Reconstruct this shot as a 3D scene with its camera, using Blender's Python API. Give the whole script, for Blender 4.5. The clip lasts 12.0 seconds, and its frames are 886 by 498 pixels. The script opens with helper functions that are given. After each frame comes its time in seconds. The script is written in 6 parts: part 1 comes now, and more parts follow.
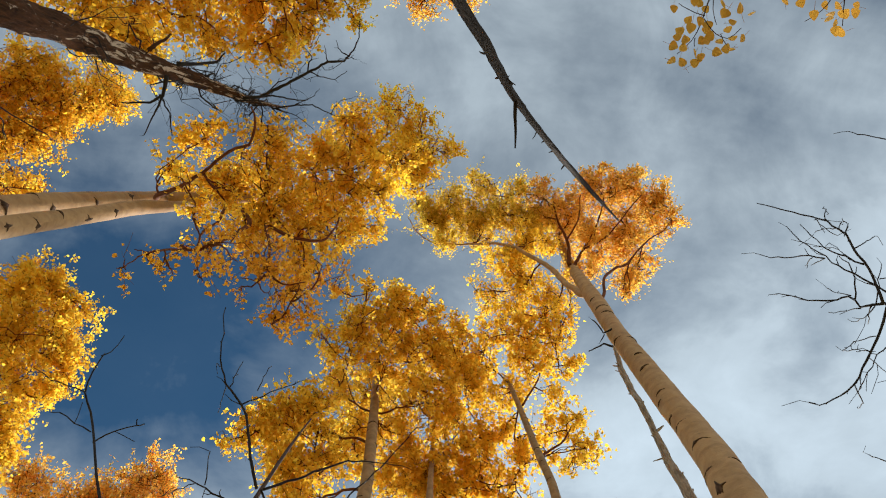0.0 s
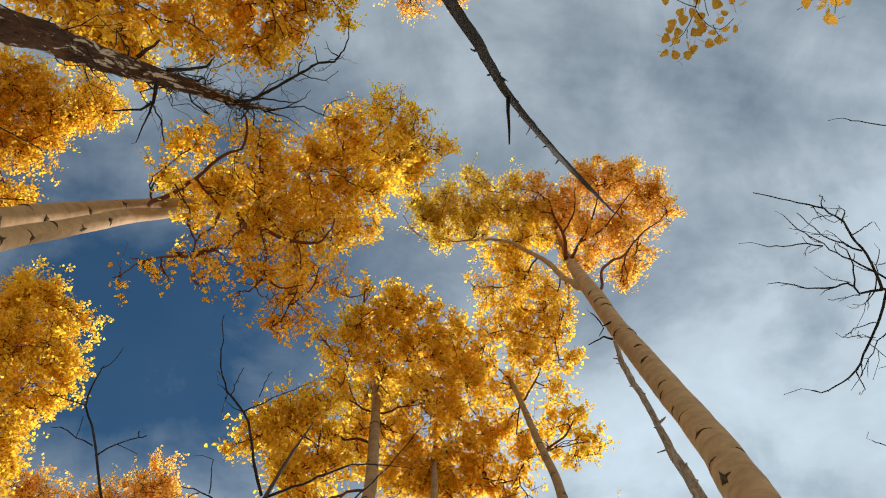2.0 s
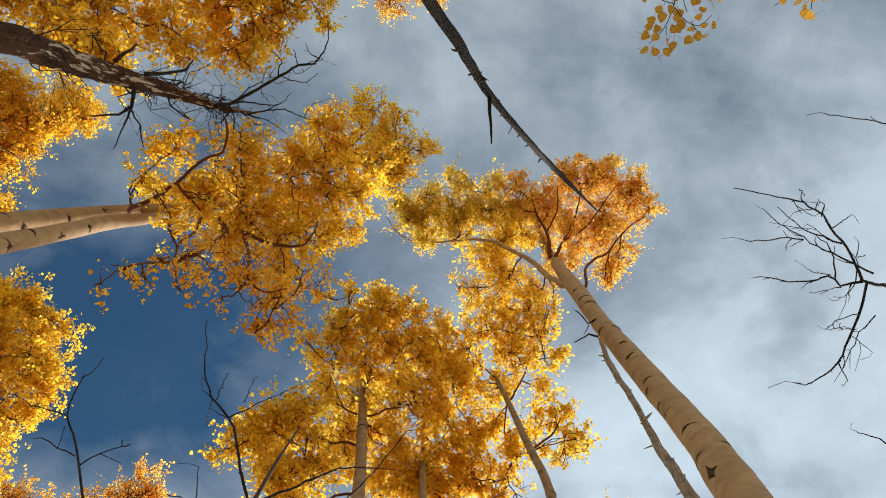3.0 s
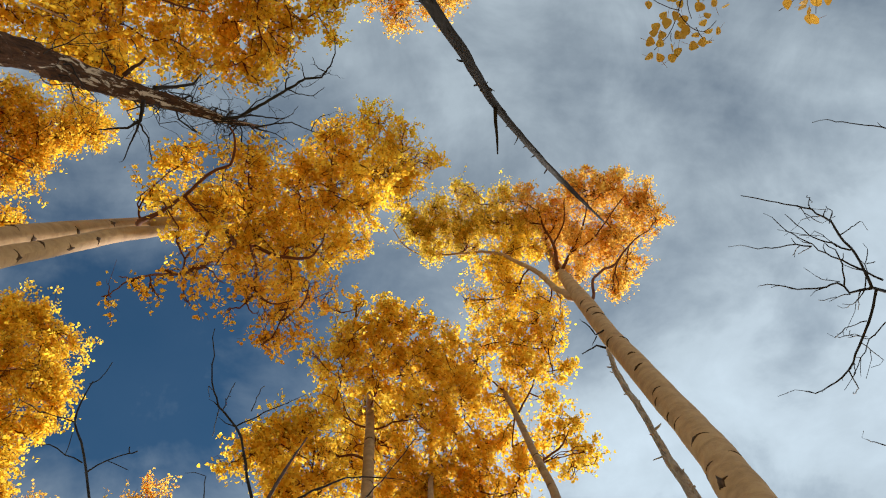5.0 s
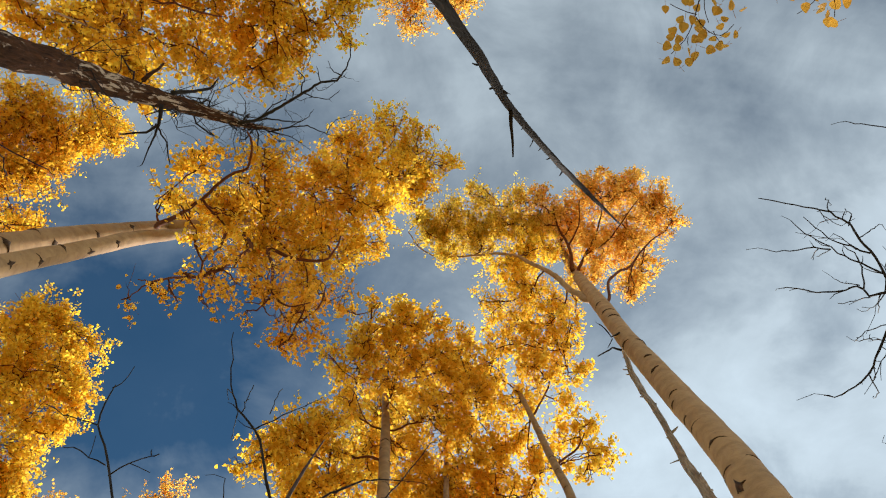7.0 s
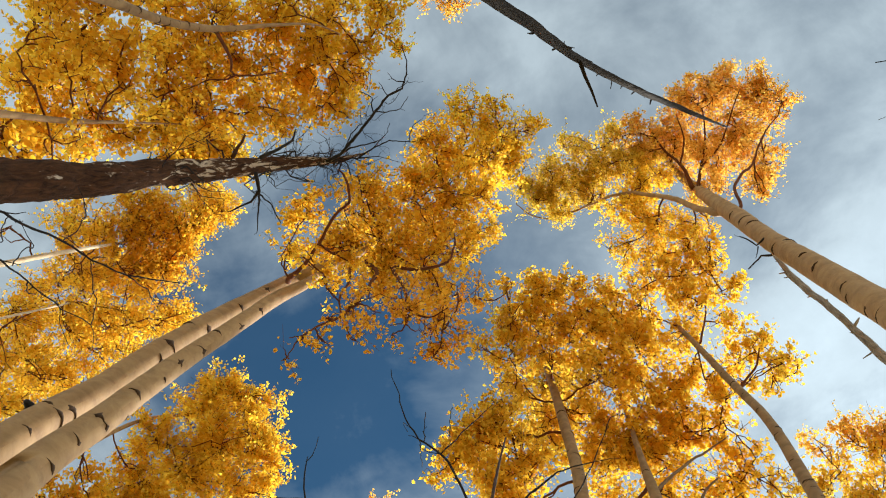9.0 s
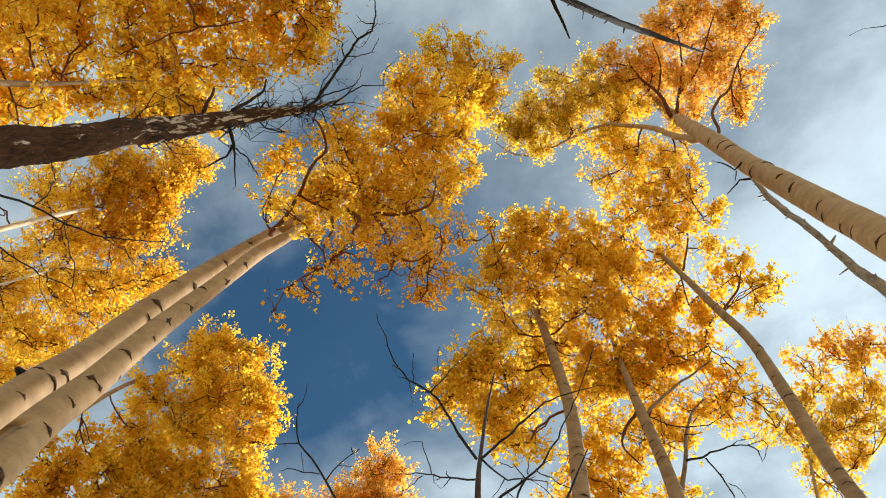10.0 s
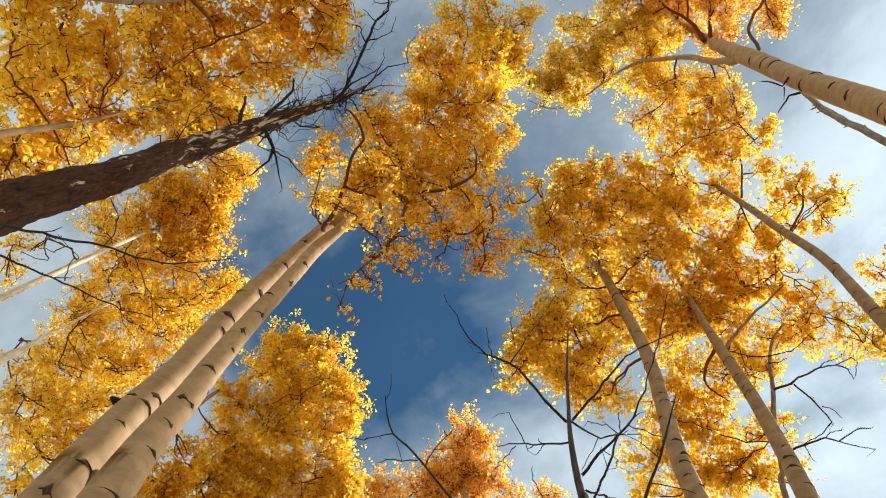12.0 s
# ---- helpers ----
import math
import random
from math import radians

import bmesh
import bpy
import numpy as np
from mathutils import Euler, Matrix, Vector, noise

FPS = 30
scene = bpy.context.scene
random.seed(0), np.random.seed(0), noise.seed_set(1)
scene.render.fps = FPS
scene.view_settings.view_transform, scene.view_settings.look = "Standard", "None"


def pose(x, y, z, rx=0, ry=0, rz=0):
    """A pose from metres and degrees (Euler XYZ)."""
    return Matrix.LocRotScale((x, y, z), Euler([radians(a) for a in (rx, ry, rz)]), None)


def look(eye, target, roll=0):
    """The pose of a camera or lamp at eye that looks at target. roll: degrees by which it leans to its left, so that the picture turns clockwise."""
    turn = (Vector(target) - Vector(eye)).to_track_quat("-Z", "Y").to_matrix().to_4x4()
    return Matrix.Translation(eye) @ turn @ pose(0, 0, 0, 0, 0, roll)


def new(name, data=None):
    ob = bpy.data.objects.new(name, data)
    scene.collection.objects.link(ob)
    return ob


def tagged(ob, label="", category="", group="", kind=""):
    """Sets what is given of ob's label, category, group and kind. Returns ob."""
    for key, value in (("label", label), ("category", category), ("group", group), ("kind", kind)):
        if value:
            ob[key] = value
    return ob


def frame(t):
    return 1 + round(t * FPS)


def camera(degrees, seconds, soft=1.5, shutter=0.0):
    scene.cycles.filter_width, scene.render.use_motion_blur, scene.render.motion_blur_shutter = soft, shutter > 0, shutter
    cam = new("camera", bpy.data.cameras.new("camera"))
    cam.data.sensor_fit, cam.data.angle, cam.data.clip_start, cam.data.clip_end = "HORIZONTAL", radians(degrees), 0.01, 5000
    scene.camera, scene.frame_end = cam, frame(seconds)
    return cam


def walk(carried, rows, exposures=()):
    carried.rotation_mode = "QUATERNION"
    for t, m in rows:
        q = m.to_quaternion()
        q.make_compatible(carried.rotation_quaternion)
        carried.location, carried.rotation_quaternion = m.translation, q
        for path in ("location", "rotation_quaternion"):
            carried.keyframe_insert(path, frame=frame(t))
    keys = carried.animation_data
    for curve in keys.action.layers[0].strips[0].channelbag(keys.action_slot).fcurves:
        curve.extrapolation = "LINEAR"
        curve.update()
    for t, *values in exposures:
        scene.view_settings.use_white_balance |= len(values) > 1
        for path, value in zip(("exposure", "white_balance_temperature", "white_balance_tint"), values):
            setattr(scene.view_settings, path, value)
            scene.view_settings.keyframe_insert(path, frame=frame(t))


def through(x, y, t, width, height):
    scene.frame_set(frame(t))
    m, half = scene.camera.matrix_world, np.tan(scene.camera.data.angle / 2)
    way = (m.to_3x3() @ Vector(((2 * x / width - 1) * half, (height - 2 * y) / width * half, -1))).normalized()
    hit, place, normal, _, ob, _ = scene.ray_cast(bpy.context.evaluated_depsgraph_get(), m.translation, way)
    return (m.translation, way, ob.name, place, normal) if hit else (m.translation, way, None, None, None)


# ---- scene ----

# Standing in an autumn aspen grove and looking straight up, slowly turning.
cam = camera(64.2, 12.0, soft=1.1)
PATH = [
    (0, 0.000, 0.000, 1.600, 172.07, -1.16, -0.00),
    (0.5, 0.003, -0.008, 1.603, 171.78, -1.19, 0.24),
    (1, -0.002, -0.006, 1.610, 171.60, -1.33, 0.75),
    (1.5, -0.002, -0.022, 1.619, 171.58, -1.08, 1.18),
    (2, -0.010, -0.017, 1.618, 171.76, -0.58, 1.75),
    (2.5, -0.012, -0.017, 1.625, 171.86, 0.38, 2.18),
    (2.7, -0.011, -0.016, 1.630, 171.83, 0.83, 2.39),
    (4.5, -0.010, 0.017, 1.625, 172.21, 0.87, 2.97),
    (5, -0.011, 0.024, 1.622, 173.02, 0.33, 2.96),
    (5.5, -0.012, -0.000, 1.601, 173.36, -0.10, 3.24),
    (6, -0.021, 0.015, 1.593, 173.77, -0.46, 3.17),
    (6.5, -0.012, 0.020, 1.580, 173.53, -0.59, 3.24),
    (6.7, -0.025, 0.020, 1.589, 173.24, -0.54, 3.12),
    (8.3, 0.014, -0.149, 1.651, 172.33, -4.69, 13.88),
    (8.5, 0.019, -0.087, 1.581, 171.87, -5.13, 17.58),
    (8.7, 0.010, -0.118, 1.601, 169.68, -5.46, 19.35),
    (9, -0.003, -0.164, 1.632, 169.21, -7.28, 22.93),
    (9.2, 0.006, -0.151, 1.634, 168.63, -7.24, 23.93),
    (9.5, 0.023, -0.145, 1.641, 166.74, -5.64, 22.93),
    (9.7, 0.026, -0.134, 1.630, 166.05, -6.23, 23.35),
    (10, 0.035, -0.142, 1.620, 164.28, -5.38, 26.10),
    (10.2, 0.027, -0.151, 1.626, 164.31, -3.71, 27.89),
    (10.5, 0.017, -0.182, 1.640, 163.18, -4.20, 30.86),
    (10.7, 0.014, -0.175, 1.641, 162.44, -4.78, 32.22),
    (11, 0.013, -0.197, 1.649, 162.28, -5.01, 33.62),
    (11.2, 0.015, -0.192, 1.639, 162.13, -5.82, 34.72),
    (11.5, 0.018, -0.184, 1.625, 161.50, -5.23, 35.09),
    (11.7, 0.012, -0.192, 1.632, 161.12, -5.54, 34.73),
    (12, 0.003, -0.205, 1.642, 160.66, -6.39, 36.12),
]
walk(cam, [(t, pose(x, y, z, rx, ry, rz)) for t, x, y, z, rx, ry, rz in PATH],
     exposures=[(0, 1.06, 6250, 11), (6.5, 1.09, 6250, 11), (8.5, 1.25, 6290, 9), (12, 1.39, 6300, 7.5)])

# ---- sky, sun and exposure ----
SUN_AZIMUTH, SUN_HEIGHT = radians(15), radians(44)  # azimuth from +y towards +x
world = bpy.data.worlds.new("sky")
scene.world = world
world.use_nodes = True


def build_sky(w):
    nt = w.node_tree
    nt.nodes.clear()
    N = lambda kind, **kw: make_node(nt, kind, **kw)
    L = nt.links.new
    out, bg = N("ShaderNodeOutputWorld"), N("ShaderNodeBackground")
    bg.inputs["Strength"].default_value = 1.0
    sky = N("ShaderNodeTexSky")
    sky.sky_type, sky.sun_disc = "NISHITA", False
    sky.sun_elevation, sky.sun_rotation = SUN_HEIGHT, SUN_AZIMUTH
    sky.altitude, sky.dust_density, sky.ozone_density = 2500, 0.3, 2.0
    dim = N("ShaderNodeVectorMath", operation="MULTIPLY")
    dim.inputs[1].default_value = [SKY_STRENGTH * c for c in (0.37, 1.02, 1.16)]
    L(sky.outputs[0], dim.inputs[0])
    co = N("ShaderNodeTexCoord")
    # Clouds lie on a flat layer overhead: divide the direction by its height.
    sep = N("ShaderNodeSeparateXYZ")
    L(co.outputs["Generated"], sep.inputs[0])
    up = math_node(nt, "MAXIMUM", sep.outputs[2], 0.12)
    px, py = math_node(nt, "DIVIDE", sep.outputs[0], up), math_node(nt, "DIVIDE", sep.outputs[1], up)
    flat = N("ShaderNodeCombineXYZ")
    L(px, flat.inputs[0]), L(py, flat.inputs[1])
    # streaks run from one side of the sky to the other
    turn = N("ShaderNodeMapping")
    turn.inputs["Rotation"].default_value = (0, 0, radians(-52))
    turn.inputs["Scale"].default_value = (1.0, 2.1, 1.0)
    turn.inputs["Location"].default_value = (3.1, 1.7, 0.4)
    L(flat.outputs[0], turn.inputs[0])
    big = noise_node(nt, turn.outputs[0], 1.6, 6.0, 0.55, 0.35)
    fine = noise_node(nt, flat.outputs[0], 5.5, 7.0, 0.6, 0.3)
    # one quarter is clear, and the veil thickens all round it
    dx, dy = math_node(nt, "ADD", px, 0.46), math_node(nt, "MULTIPLY", math_node(nt, "SUBTRACT", py, 0.27), 1.1)
    away = math_node(nt, "SQRT", math_node(nt, "ADD", math_node(nt, "MULTIPLY", dx, dx), math_node(nt, "MULTIPLY", dy, dy)), 0.0)
    lean_s = N("ShaderNodeMapRange", interpolation_type="SMOOTHSTEP")
    lean_s.inputs["From Min"].default_value, lean_s.inputs["From Max"].default_value = 0.05, 0.62
    L(away, lean_s.inputs["Value"])
    veil = math_node(nt, "ADD", math_node(nt, "MULTIPLY", lean_s.outputs[0], 0.80),
                     math_node(nt, "MULTIPLY", math_node(nt, "SUBTRACT", big, 0.47), 1.25))
    veil = math_node(nt, "ADD", veil, math_node(nt, "MULTIPLY", math_node(nt, "SUBTRACT", fine, 0.5), 0.75))
    # low cloud towards the horizon
    low = math_node(nt, "ADD", math_node(nt, "POWER", px, 2.0), math_node(nt, "POWER", py, 2.0))
    low = math_node(nt, "SUBTRACT", math_node(nt, "SQRT", low, 0.0), 0.62)
    veil = math_node(nt, "ADD", veil, math_node(nt, "MULTIPLY", math_node(nt, "MAXIMUM", low, 0.0), 0.9))
    amount = N("ShaderNodeClamp")
    L(veil, amount.inputs[0])
    amount.inputs["Min"].default_value, amount.inputs["Max"].default_value = 0.05, 0.93
    # thin cloud glows round the hidden sun
    sun_dir = N("ShaderNodeCombineXYZ")
    for k, v in enumerate((math.sin(SUN_AZIMUTH) * math.cos(SUN_HEIGHT), math.cos(SUN_AZIMUTH) * math.cos(SUN_HEIGHT), math.sin(SUN_HEIGHT))):
        sun_dir.inputs[k].default_value = v
    near = N("ShaderNodeVectorMath", operation="DOT_PRODUCT")
    L(co.outputs["Generated"], near.inputs[0]), L(sun_dir.outputs[0], near.inputs[1])
    glow = math_node(nt, "POWER", math_node(nt, "MAXIMUM", near.outputs["Value"], 0.0), 7.0)
    # the cloud is thicker and whiter on one side
    bank = N("ShaderNodeMapRange", interpolation_type="SMOOTHSTEP")
    bank.inputs["From Min"].default_value, bank.inputs["From Max"].default_value = 0.15, 0.62
    bank.inputs["To Max"].default_value = CLOUD_BANK
    L(math_node(nt, "ADD", math_node(nt, "MULTIPLY", px, 0.6), math_node(nt, "MULTIPLY", py, 0.75)), bank.inputs["Value"])
    glow = math_node(nt, "ADD", math_node(nt, "MULTIPLY", glow, CLOUD_GLOW), bank.outputs[0])
    # added brightness all round, low in the sky and out of view, for ambient fill
    low_fill = N("ShaderNodeMapRange", interpolation_type="SMOOTHSTEP")
    low_fill.inputs["From Min"].default_value, low_fill.inputs["From Max"].default_value = 0.7, 2.2
    low_fill.inputs["To Max"].default_value = 0.5
    L(low, low_fill.inputs["Value"])
    glow = math_node(nt, "ADD", glow, low_fill.outputs[0])
    bright = math_node(nt, "ADD", CLOUD_BRIGHT, glow)
    bright = math_node(nt, "MULTIPLY", bright, math_node(nt, "ADD", 0.22, math_node(nt, "MULTIPLY", math_node(nt, "ADD", fine, big), 0.78)))
    tint = N("ShaderNodeVectorMath", operation="SCALE")
    tint.inputs[0].default_value = (0.865, 1.01, 1.09)
    L(bright, tint.inputs["Scale"])
    mix = N("ShaderNodeMix", data_type="RGBA")
    L(amount.outputs[0], mix.inputs["Factor"])
    L(dim.outputs[0], mix.inputs["A"]), L(tint.outputs[0], mix.inputs["B"])
    L(mix.outputs["Result"], bg.inputs["Color"]), L(bg.outputs[0], out.inputs[0])


def make_node(nt, kind, **kw):
    n = nt.nodes.new(kind)
    for k, v in kw.items():
        setattr(n, k, v)
    return n


def math_node(nt, op, a, b):
    n = make_node(nt, "ShaderNodeMath", operation=op)
    for k, v in enumerate((a, b)):
        if isinstance(v, (int, float)):
            n.inputs[k].default_value = v
        else:
            nt.links.new(v, n.inputs[k])
    return n.outputs[0]


def noise_node(nt, vec, scale, detail=4.0, rough=0.5, warp=0.0):
    n = make_node(nt, "ShaderNodeTexNoise")
    n.inputs["Scale"].default_value, n.inputs["Detail"].default_value = scale, detail
    n.inputs["Roughness"].default_value, n.inputs["Distortion"].default_value = rough, warp
    if vec is not None:
        nt.links.new(vec, n.inputs["Vector"])
    return n.outputs["Fac"]


SKY_STRENGTH, CLOUD_BRIGHT, CLOUD_GLOW, CLOUD_BANK = 0.028, 0.225, 0.07, 0.065
build_sky(world)

lamp = bpy.data.lights.new("sun", "SUN")
lamp.energy, lamp.angle, lamp.color = 3.35, radians(6.0), (1.0, 0.93, 0.82)
sun = new("sun", lamp)
sun.matrix_world = look((0, 0, 0), (-math.sin(SUN_AZIMUTH) * math.cos(SUN_HEIGHT), -math.cos(SUN_AZIMUTH) * math.cos(SUN_HEIGHT), -math.sin(SUN_HEIGHT)))


# ---- materials ----
def material(name):
    m = bpy.data.materials.new(name)
    m.use_nodes = True
    nt = m.node_tree
    return m, nt, nt.nodes["Principled BSDF"]


def ramp_node(nt, fac, stops, interp="LINEAR"):
    n = make_node(nt, "ShaderNodeValToRGB")
    n.color_ramp.interpolation = interp
    while len(n.color_ramp.elements) < len(stops):
        n.color_ramp.elements.new(0.5)
    for el, (p, c) in zip(n.color_ramp.elements, stops):
        el.position, el.color = p, (*c, 1)
    nt.links.new(fac, n.inputs[0])
    return n.outputs[0]


def mix_color(nt, fac, a, b, blend="MIX"):
    n = make_node(nt, "ShaderNodeMix", data_type="RGBA", blend_type=blend)
    for key, v in (("Factor", fac), ("A", a), ("B", b)):
        if isinstance(v, (int, float)):
            n.inputs[key].default_value = v
        elif isinstance(v, tuple):
            n.inputs[key].default_value = (*v, 1)
        else:
            nt.links.new(v, n.inputs[key])
    return n.outputs["Result"]


def bump(nt, bsdf, height, strength, dist):
    n = make_node(nt, "ShaderNodeBump")
    n.inputs["Strength"].default_value, n.inputs["Distance"].default_value = strength, dist
    nt.links.new(height, n.inputs["Height"])
    nt.links.new(n.outputs[0], bsdf.inputs["Normal"])


def uv_scaled(nt, su, sv):
    uv = make_node(nt, "ShaderNodeTexCoord")
    mp = make_node(nt, "ShaderNodeMapping")
    mp.inputs["Scale"].default_value = (su, sv, 1)
    nt.links.new(uv.outputs["UV"], mp.inputs[0])
    return mp.outputs[0]


def aspen_bark(name, light=(0.375, 0.232, 0.107), dim=(0.235, 0.135, 0.059), dark_amount=0.0):
    m, nt, b = material(name)
    broad = noise_node(nt, uv_scaled(nt, 3.2, 7.0), 1.0, 6, 0.62, 0.5)
    col = ramp_node(nt, broad, [(0.3, dim), (0.62, light)])
    # fine lenticels: short dashes round the stem
    dash = noise_node(nt, uv_scaled(nt, 26, 190), 1.0, 3, 0.55)
    dashes = ramp_node(nt, dash, [(0.64, (0, 0, 0)), (0.72, (1, 1, 1))])
    col = mix_color(nt, math_node(nt, "MULTIPLY", dashes, 0.45), col, (0.16, 0.12, 0.085))
    # thin dark creases and rubbed grey patches
    crease = noise_node(nt, uv_scaled(nt, 7, 34), 1.0, 5, 0.65, 0.8)
    creases = ramp_node(nt, crease, [(0.66 - dark_amount, (0, 0, 0)), (0.74 - dark_amount, (1, 1, 1))])
    col = mix_color(nt, math_node(nt, "MULTIPLY", creases, 0.7), col, (0.10, 0.075, 0.055))
    nt.links.new(col, b.inputs["Base Color"])
    b.inputs["Roughness"].default_value = 0.75
    b.inputs["Specular IOR Level"].default_value = 0.2
    bump(nt, b, math_node(nt, "ADD", broad, math_node(nt, "MULTIPLY", crease, -0.8)), 0.5, 0.008)
    return m


def dead_bark(name, dark, mid, pale, pale_from, peel=None, edge=0.11):
    m, nt, b = material(name)
    n1 = noise_node(nt, uv_scaled(nt, 16, 5.5), 1.0, 6, 0.65, 0.6)
    col = ramp_node(nt, n1, [(0.32, dark), (0.62, mid)])
    n2 = noise_node(nt, uv_scaled(nt, 6, 2.6), 1.0, 7, 0.66, 0.5)
    if peel:  # the bark has come off higher up the stem
        uv = make_node(nt, "ShaderNodeTexCoord")
        sp = make_node(nt, "ShaderNodeSeparateXYZ")
        nt.links.new(uv.outputs["UV"], sp.inputs[0])
        mr = make_node(nt, "ShaderNodeMapRange")
        for key, v in zip(("From Min", "From Max", "To Min", "To Max"), peel):
            mr.inputs[key].default_value = v
        nt.links.new(sp.outputs[1], mr.inputs["Value"])
        n2 = math_node(nt, "ADD", n2, mr.outputs[0])
    col = mix_color(nt, ramp_node(nt, n2, [(pale_from, (0, 0, 0)), (pale_from + edge, (1, 1, 1))]), col, pale)
    n3 = noise_node(nt, uv_scaled(nt, 30, 110), 1.0, 4, 0.6)
    col = mix_color(nt, math_node(nt, "MULTIPLY", n3, 0.45), col, dark)
    nt.links.new(col, b.inputs["Base Color"])
    b.inputs["Roughness"].default_value = 0.9
    b.inputs["Specular IOR Level"].default_value = 0.12
    bump(nt, b, math_node(nt, "ADD", n1, n2), 0.9, 0.02)
    return m


def plain_wood(name, a, c, rough=0.8):
    m, nt, b = material(name)
    n1 = noise_node(nt, uv_scaled(nt, 40, 9), 1.0, 4, 0.6)
    nt.links.new(ramp_node(nt, n1, [(0.35, a), (0.7, c)]), b.inputs["Base Color"])
    b.inputs["Roughness"].default_value = rough
    b.inputs["Specular IOR Level"].default_value = 0.15
    bump(nt, b, n1, 0.4, 0.003)
    return m


def leaf_material(name, stops, through=0.70):
    m, nt, b = material(name)
    geo = make_node(nt, "ShaderNodeNewGeometry")
    col = ramp_node(nt, geo.outputs["Random Per Island"], stops)
    co = make_node(nt, "ShaderNodeTexCoord")
    # whole sprays differ a little, and single blades are blotched
    spray = noise_node(nt, co.outputs["Object"], 1.3, 2, 0.5)
    blotch = noise_node(nt, co.outputs["Object"], 45, 3, 0.6)
    col = mix_color(nt, math_node(nt, "MULTIPLY", math_node(nt, "ADD", spray, -0.35), 0.7), col, mix_color(nt, 1.0, col, (0.93, 0.78, 0.6), "MULTIPLY"))
    col = mix_color(nt, math_node(nt, "MULTIPLY", blotch, 0.22), col, mix_color(nt, 1.0, col, (0.8, 0.62, 0.5), "MULTIPLY"))
    nt.links.new(col, b.inputs["Base Color"])
    b.inputs["Roughness"].default_value = 0.6
    b.inputs["Specular IOR Level"].default_value = 0.12
    tr = make_node(nt, "ShaderNodeBsdfTranslucent")
    warm = mix_color(nt, 1.0, col, (1.0, 0.96, 0.8), "MULTIPLY")
    nt.links.new(warm, tr.inputs["Color"])
    mx = make_node(nt, "ShaderNodeMixShader")
    mx.inputs[0].default_value = through
    out = nt.nodes["Material Output"]
    nt.links.new(b.outputs[0], mx.inputs[1]), nt.links.new(tr.outputs[0], mx.inputs[2])
    nt.links.new(mx.outputs[0], out.inputs[0])
    return m


BARK = aspen_bark("aspen_bark")
BARK_GREY = aspen_bark("aspen_bark_worn", (0.305, 0.188, 0.088), (0.17, 0.098, 0.046), 0.04)
BARK_WHITE = aspen_bark("white_aspen_bark", (0.62, 0.51, 0.36), (0.44, 0.33, 0.21))
BARK_SCAR = plain_wood("bark_scar", (0.020, 0.012, 0.008), (0.11, 0.062, 0.035), 0.9)
SNAG_BARK = dead_bark("snag_bark", (0.010, 0.005, 0.0025), (0.098, 0.040, 0.016), (0.55, 0.43, 0.31), 0.66, (4.6, 8.0, 0.0, 0.12), 0.04)
POLE_BARK = dead_bark("pole_bark", (0.010, 0.0075, 0.006), (0.036, 0.027, 0.021), (0.09, 0.068, 0.052), 0.64)
GREY_POLE = dead_bark("grey_pole_bark", (0.14, 0.11, 0.085), (0.40, 0.33, 0.25), (0.50, 0.43, 0.34), 0.58)
LIMB = plain_wood("limb_bark", (0.078, 0.023, 0.007), (0.165, 0.054, 0.016))
LIMB_PALE = plain_wood("pale_limb_bark", (0.12, 0.075, 0.042), (0.25, 0.165, 0.095))
TWIG = plain_wood("twig_bark", (0.03, 0.02, 0.015), (0.09, 0.055, 0.04))
DEAD_TWIG = plain_wood("dead_twig_bark", (0.012, 0.010, 0.010), (0.035, 0.03, 0.028))
GOLD = leaf_material("gold_leaves", [(0, (0.81, 0.513, 0.042)), (0.35, (0.878, 0.617, 0.053)), (0.75, (0.907, 0.696, 0.068)), (1, (0.916, 0.783, 0.137))], 0.79)
AMBER = leaf_material("amber_leaves", [(0, (0.799, 0.471, 0.04)), (0.4, (0.876, 0.582, 0.048)), (0.8, (0.906, 0.657, 0.063)), (1, (0.925, 0.756, 0.126))], 0.84)
RUSSET = leaf_material("russet_leaves", [(0, (0.775, 0.433, 0.072)), (0.4, (0.877, 0.551, 0.099)), (0.8, (0.918, 0.638, 0.136)), (1, (0.938, 0.735, 0.212))], 0.75)
# orange, with the low fringe's shade put in: darker and less translucent
SHADED_ORANGE = leaf_material("shaded_orange_leaves", [(0, (0.70, 0.342, 0.03)), (0.4, (0.80, 0.445, 0.036)), (0.8, (0.86, 0.517, 0.048)), (1, (0.90, 0.600, 0.08))], 0.55)
OLIVE = leaf_material("olive_leaves", [(0, (0.609, 0.473, 0.06)), (0.4, (0.766, 0.578, 0.07)), (0.8, (0.882, 0.662, 0.09)), (1, (0.945, 0.745, 0.15))], 0.77)
HONEY = leaf_material("honey_leaves", [(0, (0.748, 0.474, 0.046)), (0.35, (0.846, 0.579, 0.053)), (0.75, (0.885, 0.647, 0.068)), (1, (0.915, 0.768, 0.126))], 0.79)
# the young aspen's leaves: browner, so their colour carries the shade they hang in
SHADED_OCHRE = leaf_material("shaded_ochre_leaves", [(0.0, (0.36, 0.19, 0.045)), (0.5, (0.60, 0.36, 0.05)), (1.0, (0.86, 0.58, 0.07))], 0.45)
CORAL = leaf_material("coral_leaves", [(0, (0.889, 0.488, 0.094)), (0.4, (0.939, 0.583, 0.116)), (0.8, (0.959, 0.668, 0.143)), (1, (0.959, 0.753, 0.242))], 0.8)


